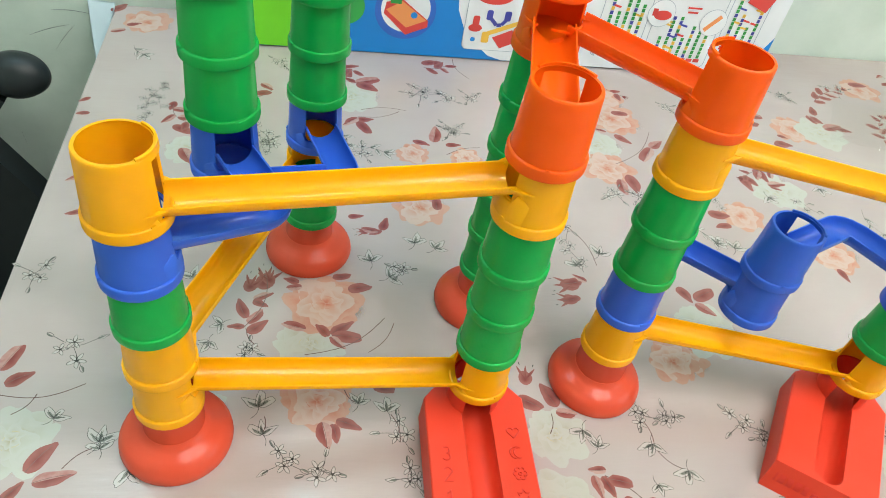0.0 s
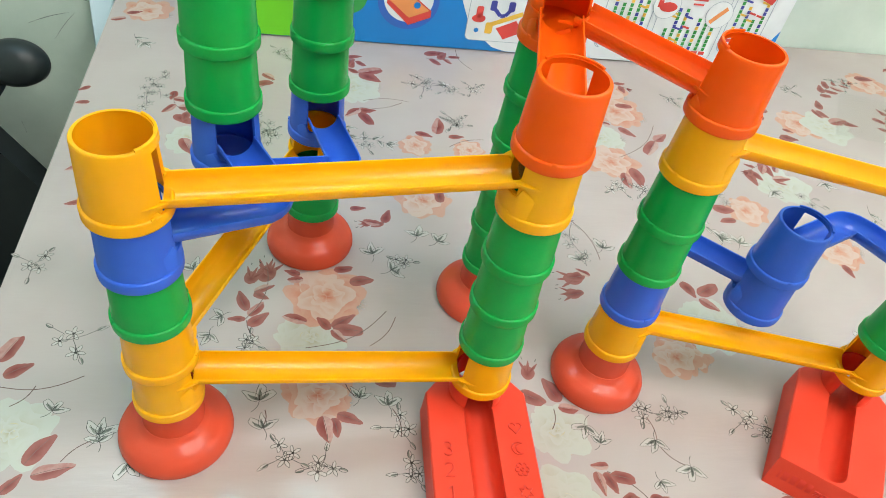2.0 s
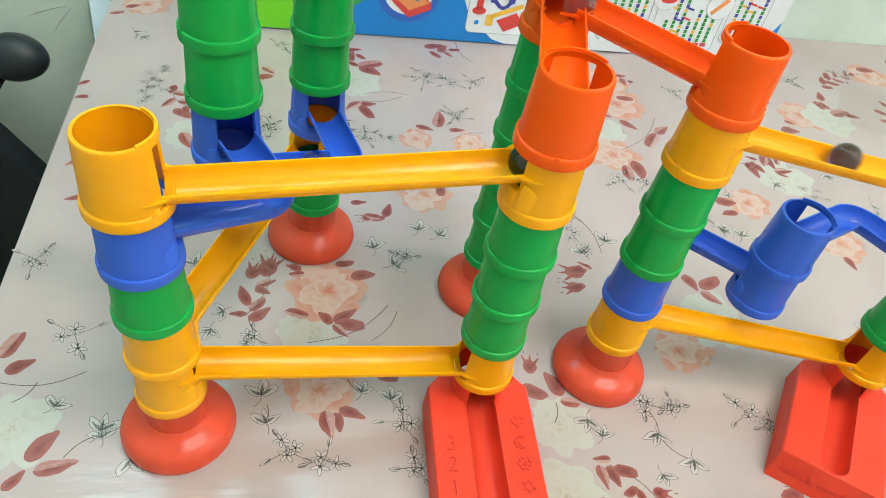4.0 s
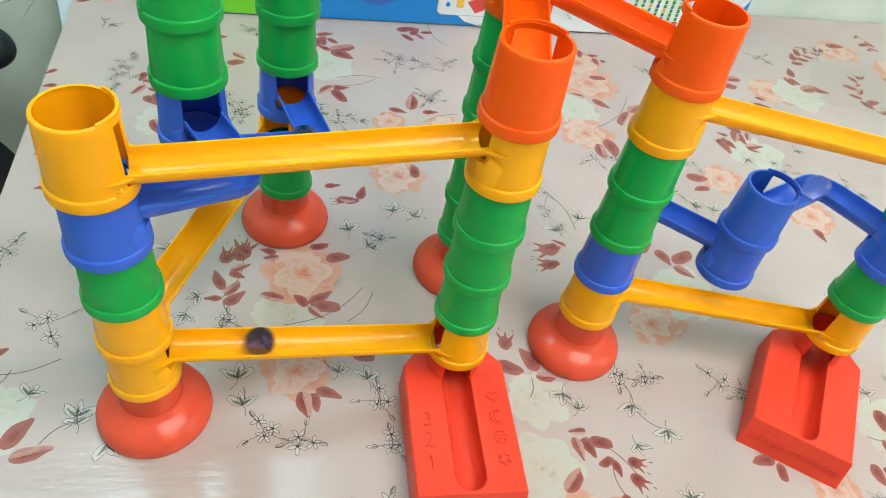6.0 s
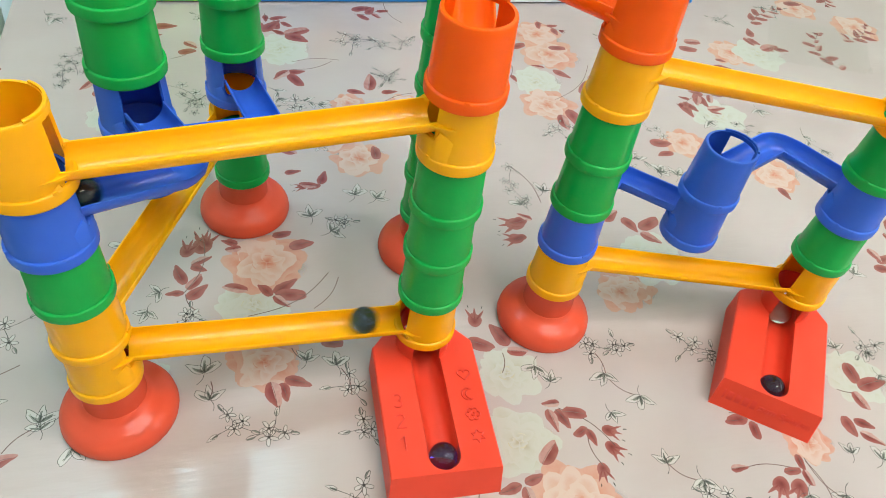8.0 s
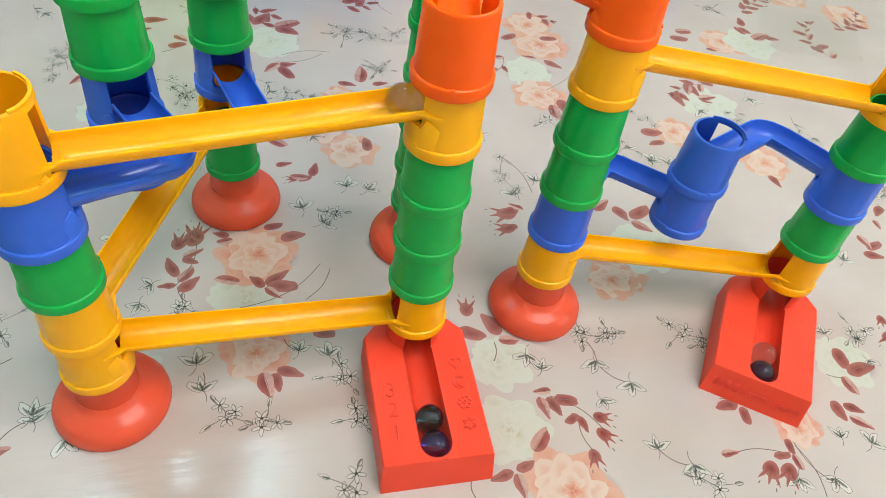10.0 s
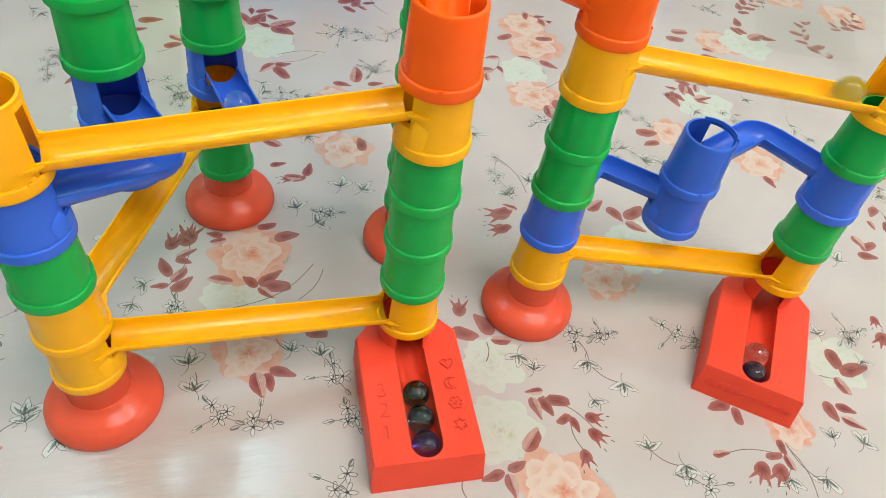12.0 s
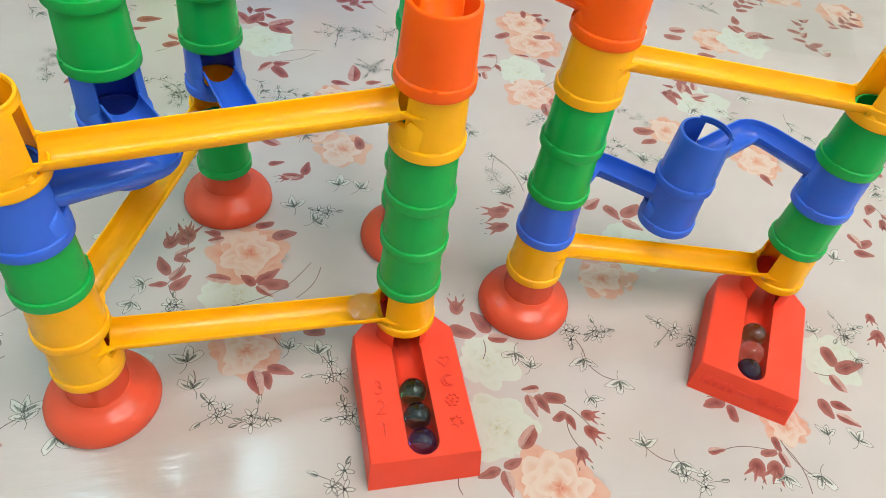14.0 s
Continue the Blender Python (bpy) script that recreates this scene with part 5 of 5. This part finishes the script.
violet = marble("violet_glass", (0.12, 0.10, 0.60), "dark violet-blue glass marble")
teal = marble("teal_glass", (0.05, 0.19, 0.24), "dark teal glass marble")
green = marble("green_glass", (0.05, 0.19, 0.10), "dark green glass marble")
clear = marble("clear_glass", (0.92, 0.93, 0.90), "clear colourless glass marble")
navy = marble("navy_glass", (0.07, 0.08, 0.36), "dark navy glass marble")
clear_two = marble("clear_pink_glass", (0.86, 0.88, 0.88), "clear glass marble that ends in the red tray")
smoky = marble("smoky_glass", (0.30, 0.44, 0.24), "smoky green glass marble")
clear_three = marble("clear_blue_glass", (0.50, 0.75, 0.74), "clear blue-green glass marble")


def on_ramp(a, ka, b, kb, f, hi=0.0173, drop=0.0127):
    s, e = level(a, ka), level(b, kb)
    p = s.lerp(e, f)
    return Vector((p.x, p.y, s.z + (e.z - s.z) * f + hi - drop * f + MARBLE_R + 0.0001))


def on_fork(b, f):
    return on_ramp(D, 5, b, 5, f, 0.0133, 0.004)


def on_elbow(a, ka, b, kb, f, side=1):
    """Along a bent gutter: 0 in the first cup, 0.5 at the bend, 1 in the second cup."""
    s, e = level(a, ka), level(b, kb)
    out = 0.046 if a in (A, F_) else 0.040
    k = elbow_point(s, e, side, out)
    k = Vector((k.x, k.y, 0))
    p = Vector((s.x, s.y, 0)).lerp(k, f * 2) if f < 0.5 else k.lerp(Vector((e.x, e.y, 0)), f * 2 - 1)
    if 0.42 < f < 0.58:
        mid = (Vector((s.x, s.y, 0)) + Vector((e.x, e.y, 0))) / 2
        p = p.lerp(mid, 0.11)
    return Vector((p.x, p.y, s.z + (e.z - s.z) * f + 0.0145 - 0.003 * f + MARBLE_R + 0.0003))


def in_tray(at, yaw, y):
    z = TRAY_H - 0.0126 + MARBLE_R
    return Matrix.Translation((at[0], at[1], 0)) @ Matrix.Rotation(yaw, 4, "Z") @ Vector((0, y, z))


def waiting(n):
    """Queued in the top of the dark green tower."""
    p = level(D, 6)
    return Vector((p.x, p.y, p.z + 0.004 + 0.0165 * n))


def left_run(t0, n, until=99.0, late=0.0, held=0.0):
    """From the fork to the lower ramp of the left-hand towers; t0: leaving the fork's cup."""
    rows = [(0.0, waiting(n)), (t0 - 0.25 + held, waiting(0)), (t0 - 0.1 + held, on_fork(B, 0.02)), (t0 + 0.1 + 0.5 * held, on_fork(B, 0.08)), (t0 + 0.25 + 0.3 * held, on_fork(B, 0.45)), (t0 + 0.38, on_fork(B, 0.98)),
            (t0 + 0.55, on_ramp(B, 4, A, 4, 0.01))]
    for dt, f in ((0.70, 0.05), (0.80, 0.09), (0.90, 0.18), (1.00, 0.30), (1.10, 0.46), (1.20, 0.66), (1.30, 0.89)):
        rows.append((t0 + dt, on_ramp(B, 4, A, 4, f)))
    rows += [(t0 + 1.37, on_ramp(B, 4, A, 4, 1.0)), (t0 + 1.47, on_elbow(A, 3, F_, 3, 0.0)), (t0 + 1.60, on_elbow(A, 3, F_, 3, 0.13)), (t0 + 1.70, on_elbow(A, 3, F_, 3, 0.27)), (t0 + 1.82, on_elbow(A, 3, F_, 3, 0.46)),
             (t0 + 1.92, on_elbow(A, 3, F_, 3, 0.54)), (t0 + 2.10, on_elbow(A, 3, F_, 3, 0.80)), (t0 + 2.25, on_elbow(A, 3, F_, 3, 1.0)), (t0 + 2.42, on_elbow(F_, 2, E_, 2, 0.0)), (t0 + 2.65, on_elbow(F_, 2, E_, 2, 0.40)),
             (t0 + 2.78, on_elbow(F_, 2, E_, 2, 0.54)), (t0 + 2.93, on_elbow(F_, 2, E_, 2, 0.78)), (t0 + 3.03, on_elbow(F_, 2, E_, 2, 0.95)), (t0 + 3.20, on_elbow(F_, 2, E_, 2, 1.0)), (t0 + 3.42 + late, on_ramp(E_, 1, A, 1, 0.02)),
             (t0 + 3.62 + late, on_ramp(E_, 1, A, 1, 0.26)), (t0 + 3.72 + late, on_ramp(E_, 1, A, 1, 0.46)), (t0 + 3.82 + late, on_ramp(E_, 1, A, 1, 0.70)), (t0 + 3.91 + late, on_ramp(E_, 1, A, 1, 1.0))]
    return [r for r in rows if r[0] < until]


def last_ramp(a, b, t1):
    return [(t1 + dt, on_ramp(a, 0, b, 0, f)) for dt, f in ((0.0, 0.03), (0.10, 0.09), (0.20, 0.16), (0.30, 0.26), (0.40, 0.39), (0.50, 0.53), (0.60, 0.68), (0.70, 0.85), (0.80, 1.0))]


def settle(at, yaw, t2, stop, slow):
    n = 5
    rows = [(t2, in_tray(at, yaw, -0.002))]
    for i in range(1, n + 1):
        f = i / n
        rows.append((t2 + slow * f, in_tray(at, yaw, -0.002 + (stop + 0.002) * f * (0.55 + 0.45 * f))))
    return rows


STOPS_1 = [LIP_1 + 0.0100 + 0.0159 * k for k in range(3)]
STOPS_2 = [LIP_2 + 0.0100 + 0.0159 * k for k in range(3)]


def right_run(t0, n, quick, lead=1.0, lag=0.0):
    """From the fork over the right-hand towers; t0: leaving the second tower's upper cup; quick: seconds on the upper ramp."""
    rows = [(0.0, waiting(n)), (t0 - 1.05 * lead, waiting(0)), (t0 - 0.88 * lead, on_fork(C, 0.02)), (t0 - 0.68 * lead, on_fork(C, 0.35)), (t0 - 0.50 * lead, on_fork(C, 0.98)), (t0 - 0.20 * lead, on_ramp(C, 4, G, 4, 0.01))]
    for k, f in ((0.0, 0.07), (0.14, 0.12), (0.29, 0.22), (0.43, 0.34), (0.57, 0.48), (0.71, 0.66), (0.86, 0.83), (1.0, 1.0)):
        rows.append((t0 + k * quick, on_ramp(C, 4, G, 4, f)))
    t = t0 + quick
    rows += [(t + 0.09, on_elbow(G, 2, H, 2, 0.02)), (t + 0.19, on_elbow(G, 2, H, 2, 0.19)), (t + 0.29, on_elbow(G, 2, H, 2, 0.35)), (t + 0.41, on_elbow(G, 2, H, 2, 0.48)), (t + 0.58, on_elbow(G, 2, H, 2, 0.58)), (t + 0.75, on_elbow(G, 2, H, 2, 1.0)),
             (t + 0.88 + 1.5 * lag, on_elbow(H, 1, C, 1, 0.0)), (t + 1.04 + lag, on_elbow(H, 1, C, 1, 0.27)), (t + 1.18 + 0.6 * lag, on_elbow(H, 1, C, 1, 0.45)), (t + 1.34 + 0.3 * lag, on_elbow(H, 1, C, 1, 0.60)), (t + 1.60, on_elbow(H, 1, C, 1, 1.0))]
    return rows


def last_ramp_right(t1):
    return [(t1 + dt, on_ramp(C, 0, G, 0, f)) for dt, f in ((0.0, 0.03), (0.10, 0.10), (0.20, 0.22), (0.30, 0.35), (0.40, 0.50), (0.50, 0.67), (0.60, 0.88), (0.67, 1.0))]


def carry(ob, rows):
    clean = []
    for t, p in rows:
        if t <= 14.0 and (not clean or t - clean[-1][0] > 0.03):
            clean.append((t, Matrix.Translation(p)))
    if clean[-1][0] < 14.0:
        clean.append((14.0, clean[-1][1].copy()))
    walk(ob, clean)


def motions():
    carry(violet, left_run(1.375, 0, late=0.19) + last_ramp(A, B, 5.64) + settle(B, TRAY_YAW_1, 6.55, STOPS_1[0], 0.38))
    carry(teal, left_run(3.28, 1, held=0.16) + last_ramp(A, B, 7.32) + settle(B, TRAY_YAW_1, 8.26, STOPS_1[1], 0.40))
    carry(green, left_run(6.40, 2) + last_ramp(A, B, 10.36) + settle(B, TRAY_YAW_1, 11.26, STOPS_1[2], 0.38))
    carry(clear, left_run(9.18, 3) + last_ramp(A, B, 13.30))
    carry(navy, right_run(3.66, 4, 0.65, 0.56, 0.10) + last_ramp_right(6.31) + settle(TRAY_G, TRAY_YAW_2, 7.05, STOPS_2[0], 0.42))
    carry(clear_two, right_run(4.79, 5, 0.65) + last_ramp_right(7.24) + settle(TRAY_G, TRAY_YAW_2, 7.98, STOPS_2[1], 0.48))
    carry(smoky, right_run(10.50, 6, 0.67) + last_ramp_right(12.98) + settle(TRAY_G, TRAY_YAW_2, 13.72, STOPS_2[2], 0.26))
    carry(clear_three, right_run(11.41, 7, 0.70))


motions()
